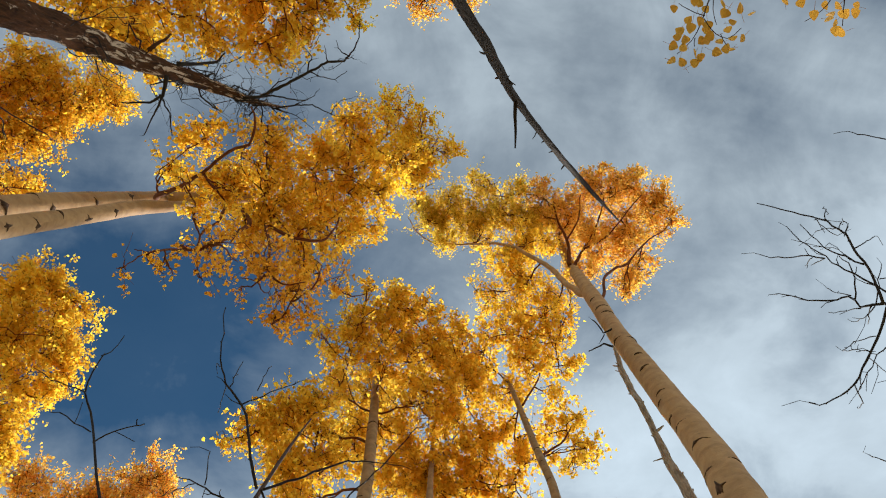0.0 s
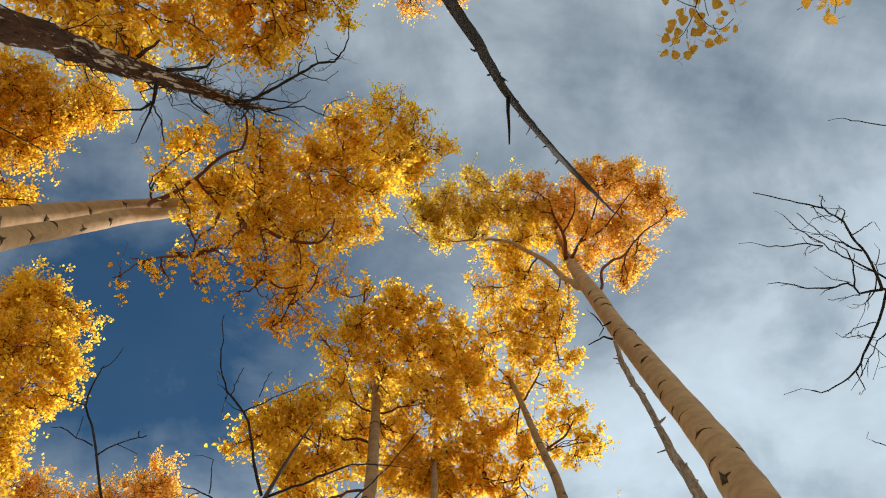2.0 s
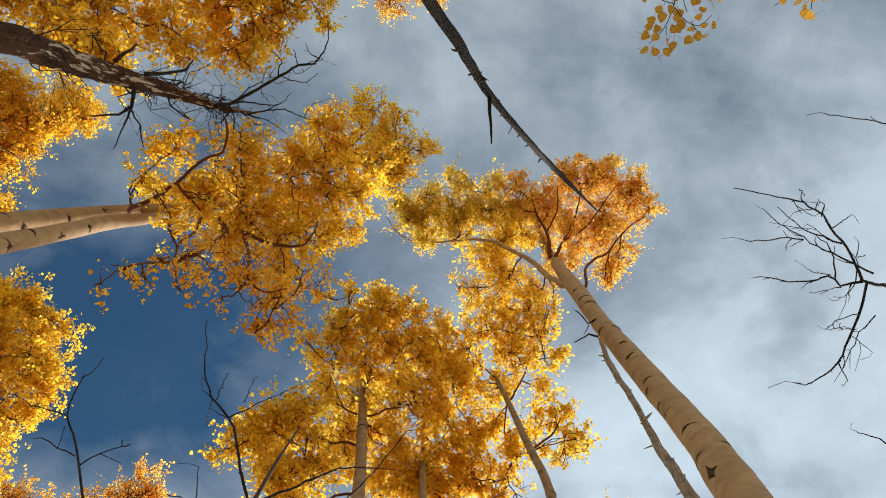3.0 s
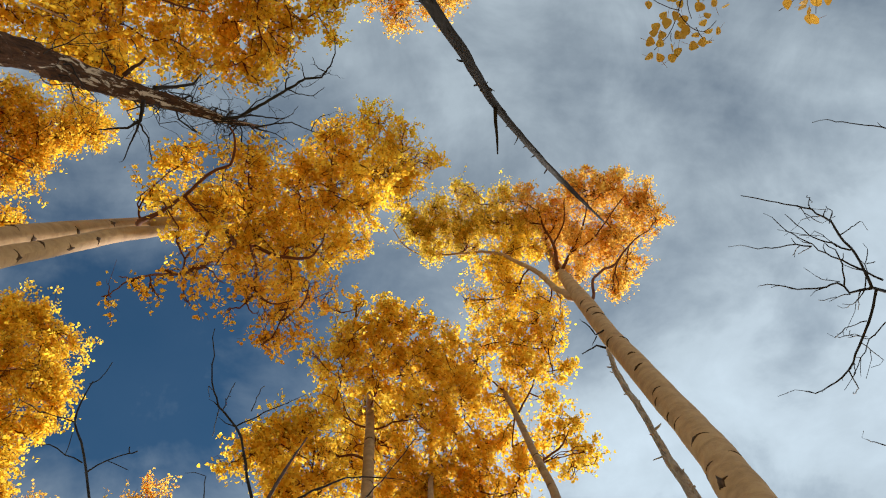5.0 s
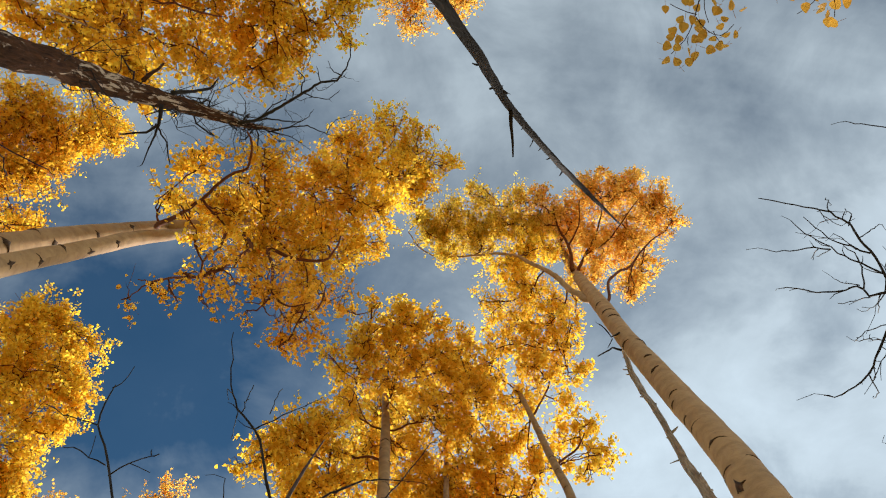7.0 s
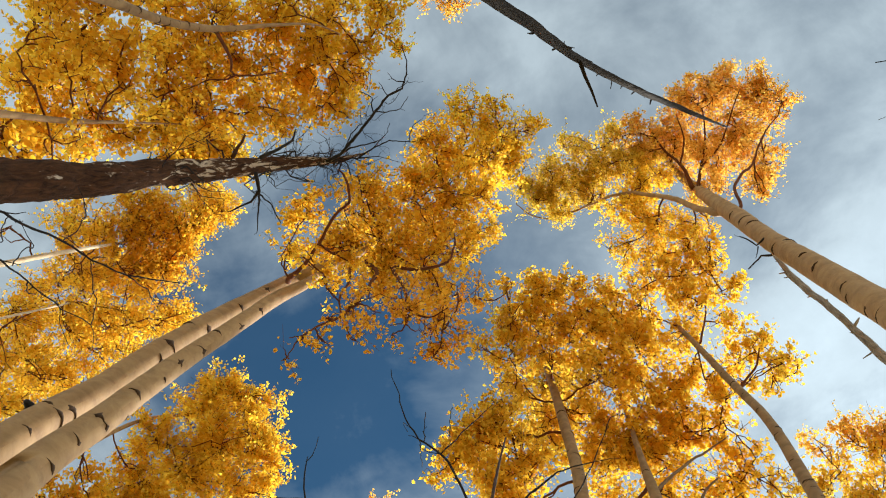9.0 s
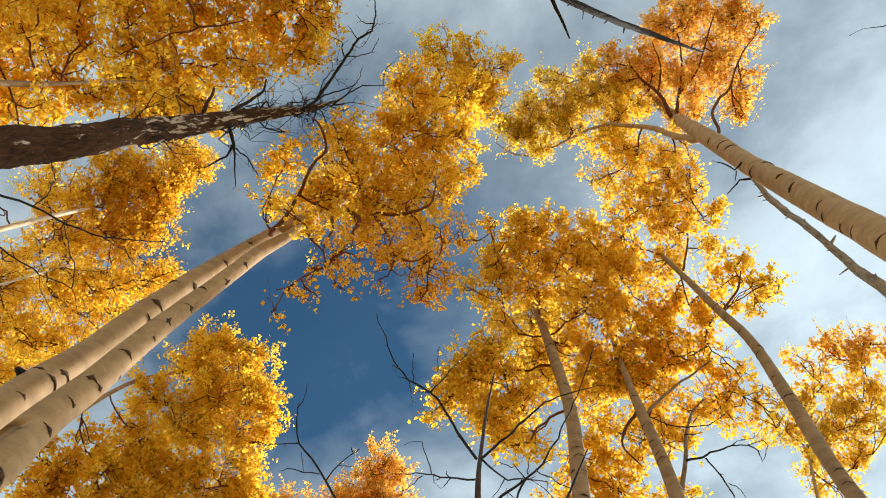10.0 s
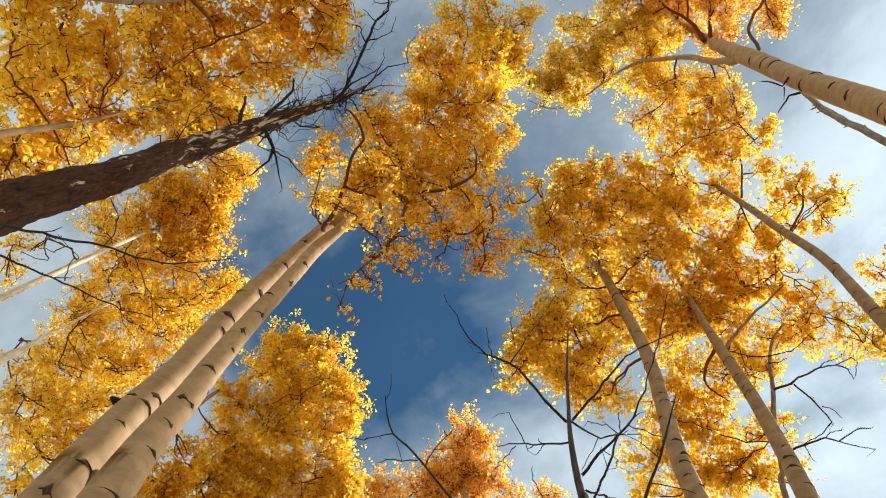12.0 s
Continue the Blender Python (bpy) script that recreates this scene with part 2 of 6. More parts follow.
# ---- geometry helpers ----
class Tubes:
    """Collects tapering tubes, then makes one mesh of them."""

    def __init__(self):
        self.v, self.f, self.uv = [], [], []

    def add(self, pts, radii, sides=8, rough=0.0, cap=True, seed=0):
        pts, radii = np.asarray(pts, float), np.asarray(radii, float)
        n = len(pts)
        tan = np.gradient(pts, axis=0)
        tan /= np.linalg.norm(tan, axis=1)[:, None] + 1e-9
        ref = np.array([1.0, 0, 0]) if abs(tan[0][0]) < 0.8 else np.array([0, 1.0, 0])
        start = len(self.v)
        run = 0.0
        ang = np.linspace(0, 2 * math.pi, sides, endpoint=False)
        rng = np.random.default_rng(seed + n)
        phase = rng.uniform(0, 6.28, 3)
        ring_uv = []
        for i in range(n):
            if i:
                run += np.linalg.norm(pts[i] - pts[i - 1])
            u = ref - tan[i] * (ref @ tan[i])
            u /= np.linalg.norm(u) + 1e-9
            ref = u
            w = np.cross(tan[i], u)
            r = radii[i] * np.ones(sides)
            if rough:
                r = r * (1 + rough * (np.sin(2 * ang + phase[0] + run * 1.7) * 0.5 + np.sin(3 * ang + phase[1] - run * 2.9) * 0.3
                                      + 0.5 * np.sin(run * 9.1 + phase[2]) * np.cos(ang + run) + rng.normal(0, 0.22, sides)))
            ring = pts[i] + np.cos(ang)[:, None] * u * r[:, None] + np.sin(ang)[:, None] * w * r[:, None]
            self.v.extend(ring.tolist())
            ring_uv.append((run, radii[i]))
        for i in range(n - 1):
            (va, ra), (vb, rb) = ring_uv[i], ring_uv[i + 1]
            for k in range(sides):
                j = (k + 1) % sides
                a = start + i * sides
                self.f.append((a + k, a + j, a + sides + j, a + sides + k))
                r0 = ring_uv[0][1] * 6.2832
                u0, u1 = k / sides * r0, (k + 1) / sides * r0
                self.uv.extend(((u0, va), (u1, va), (u1, vb), (u0, vb)))
        if cap:
            for base, flip in ((start, True), (start + (n - 1) * sides, False)):
                loop = [base + k for k in range(sides)]
                self.f.append(tuple(reversed(loop)) if flip else tuple(loop))
                self.uv.extend([(0.0, run)] * sides)

    def mesh(self, name, mat, origin=(0, 0, 0)):
        me = bpy.data.meshes.new(name)
        me.from_pydata((np.array(self.v) - np.array(origin)).tolist(), [], self.f)
        layer = me.uv_layers.new(name="UVMap")
        layer.data.foreach_set("uv", np.array(self.uv, np.float32).ravel())
        me.polygons.foreach_set("use_smooth", np.ones(len(me.polygons), bool))
        me.materials.append(mat)
        return me


def part_of(name, me, parent, label="", kind=""):
    ob = new(name, me)
    ob.parent = parent
    if label or kind:
        tagged(ob, label=label, kind=kind)
    return ob


def spline(points, step):
    """A smooth line through points (any columns), resampled about every step metres."""
    p = np.asarray(points, float)
    if len(p) < 3:
        n = max(2, int(np.linalg.norm(p[-1, :3] - p[0, :3]) / step))
        s = np.linspace(0, 1, n + 1)[:, None]
        return p[0] * (1 - s) + p[-1] * s
    q = np.vstack([2 * p[0] - p[1], p, 2 * p[-1] - p[-2]])
    out = []
    for i in range(1, len(q) - 2):
        n = max(2, int(np.linalg.norm(q[i + 1, :3] - q[i, :3]) / step))
        for s in np.linspace(0, 1, n, endpoint=False):
            a, b, c, d = q[i - 1], q[i], q[i + 1], q[i + 2]
            out.append(0.5 * (2 * b + (c - a) * s + (2 * a - 5 * b + 4 * c - d) * s * s + (3 * b - a - 3 * c + d) * s ** 3))
    out.append(q[-2])
    return np.array(out)


def crooked(a, b, rng, n, bend):
    """A branch line from a to b that sags and kinks."""
    a, b = np.asarray(a, float), np.asarray(b, float)
    s = np.linspace(0, 1, n)[:, None]
    length = np.linalg.norm(b - a)
    line = a * (1 - s) + b * s
    side = rng.normal(0, 1, 3)
    line = line + np.sin(s * math.pi) * (side * bend * length * 0.5 + np.array([0, 0, -0.35 * bend * length]))
    line[1:-1] += rng.normal(0, bend * length * 0.14, (n - 2, 3))
    return line


LEAF = np.array([(0, 0, 0), (-0.42, 0.22, 0.07), (-0.46, 0.58, 0.10), (0, 1.06, -0.05), (0.46, 0.58, 0.10), (0.42, 0.22, 0.07)], float)


def leaves_mesh(name, centres, facing, size, mat, rng, origin, droop=0.35):
    """One mesh of small folded leaves; facing: the way each blade tends to look."""
    n = len(centres)
    z = facing * 0.7 + rng.normal(0, 1, (n, 3)) * np.array([1.0, 1.0, 0.8])
    z /= np.linalg.norm(z, axis=1)[:, None]
    y = rng.normal(0, 1, (n, 3)) + np.array([0, 0, -droop])
    y -= z * (y * z).sum(1)[:, None]
    y /= np.linalg.norm(y, axis=1)[:, None]
    x = np.cross(y, z)
    s = size * rng.uniform(0.62, 1.22, n)[:, None]
    wide = rng.uniform(0.75, 1.08, n)[:, None]
    curl = rng.uniform(-0.8, 2.6, n)[:, None]
    verts = np.empty((n, 6, 3))
    for k, (lx, ly, lz) in enumerate(LEAF):
        verts[:, k] = centres + s * (x * lx * wide + y * (ly - 0.5) + z * lz * curl)
    verts = verts.reshape(-1, 3) - np.array(origin)
    base = (np.arange(n) * 6)[:, None]
    quads = np.concatenate([base + np.array([0, 3, 2, 1]), base + np.array([0, 5, 4, 3])], 1).reshape(-1, 4)
    me = bpy.data.meshes.new(name)
    me.vertices.add(len(verts))
    me.vertices.foreach_set("co", verts.ravel())
    me.loops.add(quads.size)
    me.loops.foreach_set("vertex_index", quads.ravel())
    me.polygons.add(len(quads))
    me.polygons.foreach_set("loop_start", np.arange(0, quads.size, 4))
    me.polygons.foreach_set("use_smooth", np.ones(len(quads), bool))
    me.update(calc_edges=True)
    me.materials.append(mat)
    return me


def scar_mesh(rng, r, width, height, mat):
    """A dark, brow-shaped branch scar, wrapped on a stem of radius r that stands along z; it faces +x."""
    bm = bmesh.new()
    nu, nv = 9, 4
    half = width / r / 2
    off = rng.uniform(-0.75, 0.75)
    droop, skew, lump = rng.uniform(0.1, 1.3), rng.normal(0, 0.10), rng.normal(0, 0.5, nu + 1)
    rows = []
    for j in range(nv + 1):
        row = []
        for i in range(nu + 1):
            u = i / nu * 2 - 1
            v = j / nv * 2 - 1
            thick = math.exp(-((u - off) / 0.30) ** 2) * height * 0.40 + min(height, 0.03) * 0.09 * (1 - u * u) + 0.0006
            z = v * thick * (1.2 if v > 0 else 0.8) * (1 + 0.5 * lump[i]) - abs(u) ** 1.5 * width * 0.15 * droop + skew * u * width + 0.0012 * rng.normal()
            proud = 0.002 + 0.008 * (1 - u * u) * (1 - v * v) * min(1, height / 0.05)
            a = u * half
            row.append(bm.verts.new(((r + proud) * math.cos(a), (r + proud) * math.sin(a), z)))
        rows.append(row)
    for j in range(nv):
        for i in range(nu):
            bm.faces.new((rows[j][i], rows[j][i + 1], rows[j + 1][i + 1], rows[j + 1][i]))
    # a skirt that sinks into the bark
    edge = rows[0] + [r_[-1] for r_ in rows[1:]] + rows[-1][-2::-1] + [r_[0] for r_ in rows[-2:0:-1]]
    inner = [bm.verts.new((v.co.x * 0.9, v.co.y * 0.9, v.co.z)) for v in edge]
    for k in range(len(edge)):
        j = (k + 1) % len(edge)
        bm.faces.new((edge[j], edge[k], inner[k], inner[j]))
    me = bpy.data.meshes.new("branch_scar")
    bm.to_mesh(me)
    bm.free()
    for p in me.polygons:
        p.use_smooth = True
    uvl = me.uv_layers.new(name="UVMap")
    for lp in me.loops:
        c = me.vertices[lp.vertex_index].co
        uvl.data[lp.index].uv = (c.y, c.z)
    me.materials.append(mat)
    return me


def make_trunk(tree, origin, points, mat, sides=22, rough=0.05, step=0.12, name="trunk", seed=1):
    line = spline(points, step)
    t = Tubes()
    t.add(line[:, :3], line[:, 3], sides, rough, seed=seed)
    part_of(name, t.mesh(name, mat, origin), tree)
    return line


def add_scars(tree, origin, line, rng, count, z_from, z_to, facing, spread, size=(0.05, 0.14)):
    for _ in range(count):
        z = rng.uniform(z_from, z_to)
        i = int(np.argmin(abs(line[:, 2] - z)))
        r = line[i, 3]
        ang = facing + rng.uniform(-spread, spread)
        w = min(rng.uniform(*size), r * 2.2)
        me = scar_mesh(rng, r, w, w * rng.choice((0.07, 0.10, 0.14, 0.30)), BARK_SCAR)
        ob = part_of("branch_scar", me, tree)
        ob.matrix_basis = Matrix.Translation(Vector(line[i, :3]) - Vector(origin)) @ Matrix.Rotation(ang, 4, "Z") @ Matrix.Rotation(rng.normal(0, 0.12), 4, "X")


def scars_at(tree, origin, line, rows, rng):
    """Branch scars at given heights (m) and bearings (degrees), with their width and height."""
    for z, bearing, w, h in rows:
        i = int(np.argmin(abs(line[:, 2] - z)))
        r = line[i, 3]
        ob = part_of("branch_scar", scar_mesh(rng, r, min(w, r * 2.6), h, BARK_SCAR), tree)
        ob.matrix_basis = Matrix.Translation(Vector(line[i, :3]) - Vector(origin)) @ Matrix.Rotation(radians(bearing), 4, "Z")


class Crown:
    """The leafy clumps of one tree: leaves() begins a kind of leaf, clump() adds a place, radius and density."""

    def __init__(self):
        self.parts = []

    def leaves(self, mat, label, scale=1.0):
        self.parts.append((mat, label, [], scale))

    def clump(self, x, y, z, radius, density):
        self.parts[-1][2].append((x, y, z, radius, density))


SPRAY = 0.115  # radius of one leafy spray, metres


def grow(tree, origin, line, crown_from, groups, rng, leaf, limb_mat=None, limb_r=0.024, bend=0.16, cover=3.4, extra=()):
    """Limbs from the trunk to each leafy clump, branchlets that fan out in it, and a spray of leaves on short shoots at the end of each.
    groups: (material, label, clumps); a clump is (x, y, z, radius, density)."""
    nodes = [(p[:3], max(0.35 * p[3], 0.01)) for p in line[line[:, 2] >= crown_from][::3]]
    for e in extra:
        nodes += [(np.array(p[:3]), p[3] * 0.8) for p in e[2:]]
    everything = [(np.array(c[:3]), c[3], c[4], g) for g, (_, _, cl, _) in enumerate(groups) for c in cl]
    everything.sort(key=lambda c: min(np.linalg.norm(c[0] - p) for p, _ in nodes))
    centres, facings = [[] for _ in groups], [[] for _ in groups]
    for c, R, dens, g in everything:
        best = min(nodes, key=lambda nd: np.linalg.norm(c - nd[0]) + 1.6 * max(0.0, nd[0][2] - c[2] + 0.35 * np.linalg.norm((c - nd[0])[:2])))
        a, ra = best
        far = np.linalg.norm(c - a)
        t = Tubes()
        r0 = min(ra, limb_r * (0.5 + 0.35 * far))
        n = max(5, int(far / 0.18) + 3)
        ln = crooked(a, c - np.array([0, 0, 0.45 * R]), rng, n, bend)
        rad = np.linspace(r0, 0.0095, n)
        t.add(ln, rad, 6, 0.10, seed=int(rng.integers(1e6)))
        for k in range(2, n):
            nodes.append((ln[k], rad[k] * 0.8))
        # three or four branchlets leave the limb and fork among the leaves
        arms = [ln[max(1, n // 2):]]
        for _ in range(3 if dens > 0.25 else 2):
            d = rng.normal(0, 1, 3)
            d[2] *= 0.6
            d /= np.linalg.norm(d)
            k = int(rng.integers(max(1, n // 3), n))
            arm = crooked(ln[k], c + d * R * rng.uniform(0.6, 0.95), rng, 7, bend * 1.5)
            t.add(arm, np.linspace(min(0.010, rad[k] * 0.9), 0.004, 7), 5, 0, cap=False)
            arms.append(arm[2:])
        joints = np.concatenate([spline(arm, 0.07) for arm in arms])
        # sprays fill the clump evenly and fray its edge
        count = max(3, int(4.2 * (dens + 0.12) * (R / SPRAY) ** 2))
        way = rng.normal(0, 1, (count, 3))
        way /= np.linalg.norm(way, axis=1)[:, None]
        heart = c + way * (R * 1.14 * rng.uniform(0.05, 1.0, count) ** 0.55)[:, None]
        want = int(1.58 * cover * dens * math.pi * R * R / (0.62 * leaf * leaf))
        share = rng.dirichlet(np.full(count, 2.2)) * want
        for q in range(count):
            j = joints[int(np.argmin(((joints - heart[q]) ** 2).sum(1) * rng.uniform(0.4, 1.6, len(joints))))]
            twig = crooked(j, heart[q], rng, 5, bend)
            t.add(twig[::2], (0.0050, 0.0036, 0.0024), 3, 0, cap=False)
            m = max(4, int(share[q]))
            run = heart[q] - j
            run = run / (np.linalg.norm(run) + 1e-6)
            tilt = rng.normal(0, 1, 3) * np.array([1, 1, 0.6])
            shoots = max(2, min(7, m // 9))
            for h in range(shoots):
                e = run * 0.55 + rng.normal(0, 0.75, 3)
                root = twig[int(rng.integers(2, 5))]
                tip = root + e * SPRAY * rng.uniform(0.7, 1.25)
                if h < 3:
                    t.add(np.array([root, (root + tip) / 2 + rng.normal(0, 0.006, 3), tip]), (0.0024, 0.0018, 0.0012), 3, 0, cap=False)
                k = m // shoots + (h < m % shoots)
                f = rng.beta(1.5, 1.0, k)[:, None]
                centres[g].append(root + (tip - root) * f + rng.normal(0, 1, (k, 3)) * (0.45 * leaf + 0.10 * SPRAY))
                facings[g].append(np.repeat(tilt[None], k, 0))
        part_of("limb", t.mesh("limb", limb_mat or LIMB, origin), tree)
    for (mat, label, _, scale), pos, face in zip(groups, centres, facings):
        if pos:
            me = leaves_mesh("crown", np.concatenate(pos), np.concatenate(face), leaf * scale, mat, rng, origin)
            part_of("crown", me, tree, label, "stuff")


def thing(name, origin, label, category, group=""):
    ob = new(name)
    ob.location = origin
    ob.empty_display_size = 0.3
    return tagged(ob, label=label, category=category, group=group)


def explicit_limb(tree, origin, pts, mat, name="limb", sides=8, rough=0.12, step=0.06):
    """A limb along given points. Living limbs sweep; dead ones run straight from joint to joint, with spurs at the joints."""
    if mat is DEAD_TWIG:
        rng = np.random.default_rng(int(abs(pts[0][0] * 1000) + abs(pts[-1][1] * 1000)))
        p = np.asarray(pts, float)
        ln = np.concatenate([spline(p[k:k + 2], 0.045)[:-1] for k in range(len(p) - 1)] + [p[-1:]])
        ln[1:-1, :3] += rng.normal(0, 0.0035, (len(ln) - 2, 3))
        ln[:, 3] = np.maximum(ln[:, 3], 0.0022) * (1 + 0.16 * rng.random(len(ln)))
    else:
        ln = spline(pts, step)
        for k in range(1, len(ln) - 1):
            wob = noise.noise_vector(Vector(ln[k, :3]) * 3.0) + 0.4 * noise.noise_vector(Vector(ln[k, :3]) * 12)
            ln[k, :3] += np.array(wob) * (0.014 + 0.35 * ln[k, 3])
    t = Tubes()
    t.add(ln[:, :3], ln[:, 3], sides, rough, seed=len(pts))
    if mat is DEAD_TWIG:
        spots = [(int(np.argmin(((ln[:, :3] - q[:3]) ** 2).sum(1))), rng.choice((0.05, 0.08, 0.13))) for q in p[1:] if rng.random() < 0.55]
        spots += [(k, rng.choice((0.015, 0.025, 0.04))) for k in range(2, len(ln) - 1) if rng.random() < 0.22]
        for k, size in spots:
            d = ln[k, :3] - ln[k - 1, :3]
            d = d / (np.linalg.norm(d) + 1e-9) + rng.normal(0, 0.62, 3)
            d /= np.linalg.norm(d)
            mid = ln[k, :3] + d * size * 0.5
            sp = np.array([ln[k, :3], mid, mid + (d + rng.normal(0, 0.45, 3)) * size * 0.5])
            t.add(sp, np.linspace(min(0.0038, ln[k, 3] * 0.8), 0.0017, 3), 4, 0, cap=False)
    part_of(name, t.mesh(name, mat, origin), tree)
    return ln


def dead_sprays(tree, origin, line, rng, z_from, z_to, count, reach, mat, r=0.008, up=0.5, facing=None, spread=3.14):
    """Bare, broken branches that fork once or twice."""
    sel = line[(line[:, 2] >= z_from) & (line[:, 2] <= z_to)]
    for _ in range(count):
        p = sel[int(rng.integers(0, len(sel)))]
        ang = rng.uniform(0, 6.283) if facing is None else facing + rng.uniform(-spread, spread)
        L = rng.uniform(0.35, 1.0) * reach
        d = np.array([math.cos(ang), math.sin(ang), up * rng.uniform(0.2, 1.6)])
        d /= np.linalg.norm(d)
        n = 7
        ln = crooked(p[:3], p[:3] + d * L, rng, n, 0.42)
        rad = np.linspace(r * rng.uniform(0.6, 1.1), 0.0022, n)
        t = Tubes()
        t.add(ln, rad, 6, 0.15, seed=int(rng.integers(1e6)))
        for _ in range(int(rng.integers(2, 6))):
            k = int(rng.integers(2, n))
            e = d + rng.normal(0, 0.75, 3)
            sub = crooked(ln[k - 1], ln[k - 1] + e * L * rng.uniform(0.15, 0.45), rng, 5, 0.45)
            t.add(sub, np.linspace(rad[k - 1] * 0.6, 0.0015, 5), 4, 0, cap=False)
        part_of("dead_branch", t.mesh("dead_branch", mat, origin), tree)


def stubs(tree, origin, line, rng, z_from, z_to, count, mat, r):
    """Short snapped-off branch stubs, pointing up and out."""
    sel = line[(line[:, 2] >= z_from) & (line[:, 2] <= z_to)]
    for _ in range(count):
        p = sel[int(rng.integers(0, len(sel)))]
        ang = rng.uniform(0, 6.283)
        d = np.array([math.cos(ang), math.sin(ang), rng.uniform(0.6, 2.6)])
        d /= np.linalg.norm(d)
        root = p[:3] + d * p[3] * 0.5
        length = p[3] * 0.6 + rng.choice((0.03, 0.05, 0.07, 0.12))
        t = Tubes()
        thick = min(r, p[3] * 0.6) * rng.uniform(0.6, 1.1)
        t.add(crooked(root, root + d * length, rng, 5, 0.07), np.linspace(thick, thick * rng.uniform(0.15, 0.6), 5), 6, 0.35, seed=int(rng.integers(1e6)))
        part_of("dead_branch", t.mesh("dead_branch", mat, origin), tree)


def hang_leaves(tree, origin, spots, size, mat, rng):
    """Single large leaves, each with its stalk, a few shapes shared between them."""
    shapes = []
    for k in range(6):
        me = bpy.data.meshes.new("leaf")
        bm = bmesh.new()
        curl, wide = rng.uniform(-0.12, 0.3), rng.uniform(0.9, 1.1)
        rim = []
        for i in range(13):  # broad at the base, drawn out to a point, faintly toothed
            y = i / 12
            w = 0.50 * wide * math.sin(math.pi * y ** 0.62) ** 0.8 * (1 + 0.05 * (i % 2))
            rim.append((w if 0 < i < 12 else 0.0, y))
        mid = [bm.verts.new((0, y * size, -0.03 * size * math.sin(y * 3))) for w, y in rim]
        for sgn in (-1, 1):
            side = [bm.verts.new((sgn * w * size, y * size, curl * w * size)) if 0 < i < 12 else mid[i] for i, (w, y) in enumerate(rim)]
            for i in range(12):
                face = [mid[i], side[i], side[i + 1], mid[i + 1]]
                face = [v for n, v in enumerate(face) if v not in face[:n]]
                if len(face) > 2:
                    bm.faces.new(face if sgn < 0 else face[::-1])
        r = 0.0009
        stalk = [[bm.verts.new((r * math.cos(q * 2.094), -y * size, r * math.sin(q * 2.094) - 0.2 * size * y * y)) for q in range(3)] for y in (0.0, 0.4, 0.8)]
        for a, b in zip(stalk, stalk[1:]):
            for q in range(3):
                bm.faces.new((a[q], a[(q + 1) % 3], b[(q + 1) % 3], b[q]))
        bm.to_mesh(me)
        bm.free()
        me.materials.append(mat)
        shapes.append(me)
    for x, y, z in spots:
        ob = part_of("leaf", shapes[int(rng.integers(0, 6))], tree)
        turn = Euler((rng.normal(0, 0.55), rng.normal(0, 0.55), rng.uniform(0, 6.283))).to_matrix().to_4x4()
        s = rng.uniform(0.75, 1.15)
        ob.matrix_basis = Matrix.Translation(Vector((x, y, z)) - Vector(origin)) @ turn @ Matrix.Diagonal((s, s, s, 1)) @ Matrix.Translation((0, -size / 2, 0))


# ---- ground ----
def ground():
    m, nt, b = material("forest_floor")
    co = make_node(nt, "ShaderNodeTexCoord")
    n1 = noise_node(nt, co.outputs["Object"], 0.9, 6, 0.6)
    n2 = noise_node(nt, co.outputs["Object"], 28, 5, 0.65)
    # floor is out of view; its pale gold is added to bounce fill upward
    col = ramp_node(nt, n2, [(0.32, (0.11, 0.08, 0.038)), (0.47, (0.25, 0.175, 0.06)), (0.68, (0.42, 0.31, 0.10))])
    col = mix_color(nt, ramp_node(nt, n1, [(0.56, (0, 0, 0)), (0.72, (1, 1, 1))]), col, (0.12, 0.10, 0.04))
    nt.links.new(col, b.inputs["Base Color"])
    b.inputs["Roughness"].default_value = 0.95
    bump(nt, b, n2, 0.8, 0.03)
    bm = bmesh.new()
    rings, seg = [0, 2, 4, 6, 9, 13, 20, 35, 70, 160, 400, 1200], 48
    prev = None
    centre = bm.verts.new((0, 0, 0))
    for r in rings[1:]:
        ring = []
        for k in range(seg):
            a = 2 * math.pi * k / seg
            z = 0.10 * noise.noise(Vector((r * math.cos(a) * 0.3, r * math.sin(a) * 0.3, 0.7))) * min(1, r / 6)
            ring.append(bm.verts.new((r * math.cos(a), r * math.sin(a), z)))
        for k in range(seg):
            j = (k + 1) % seg
            if prev is None:
                bm.faces.new((centre, ring[k], ring[j]))
            else:
                bm.faces.new((prev[k], ring[k], ring[j], prev[j]))
        prev = ring
    me = bpy.data.meshes.new("ground")
    bm.to_mesh(me)
    bm.free()
    me.polygons.foreach_set("use_smooth", np.ones(len(me.polygons), bool))
    me.materials.append(m)
    tagged(new("ground", me), label="unseen forest floor, coloured pale gold to bounce light upward", category="ground", kind="structure")


ground()
FOREST = "aspens of the grove"

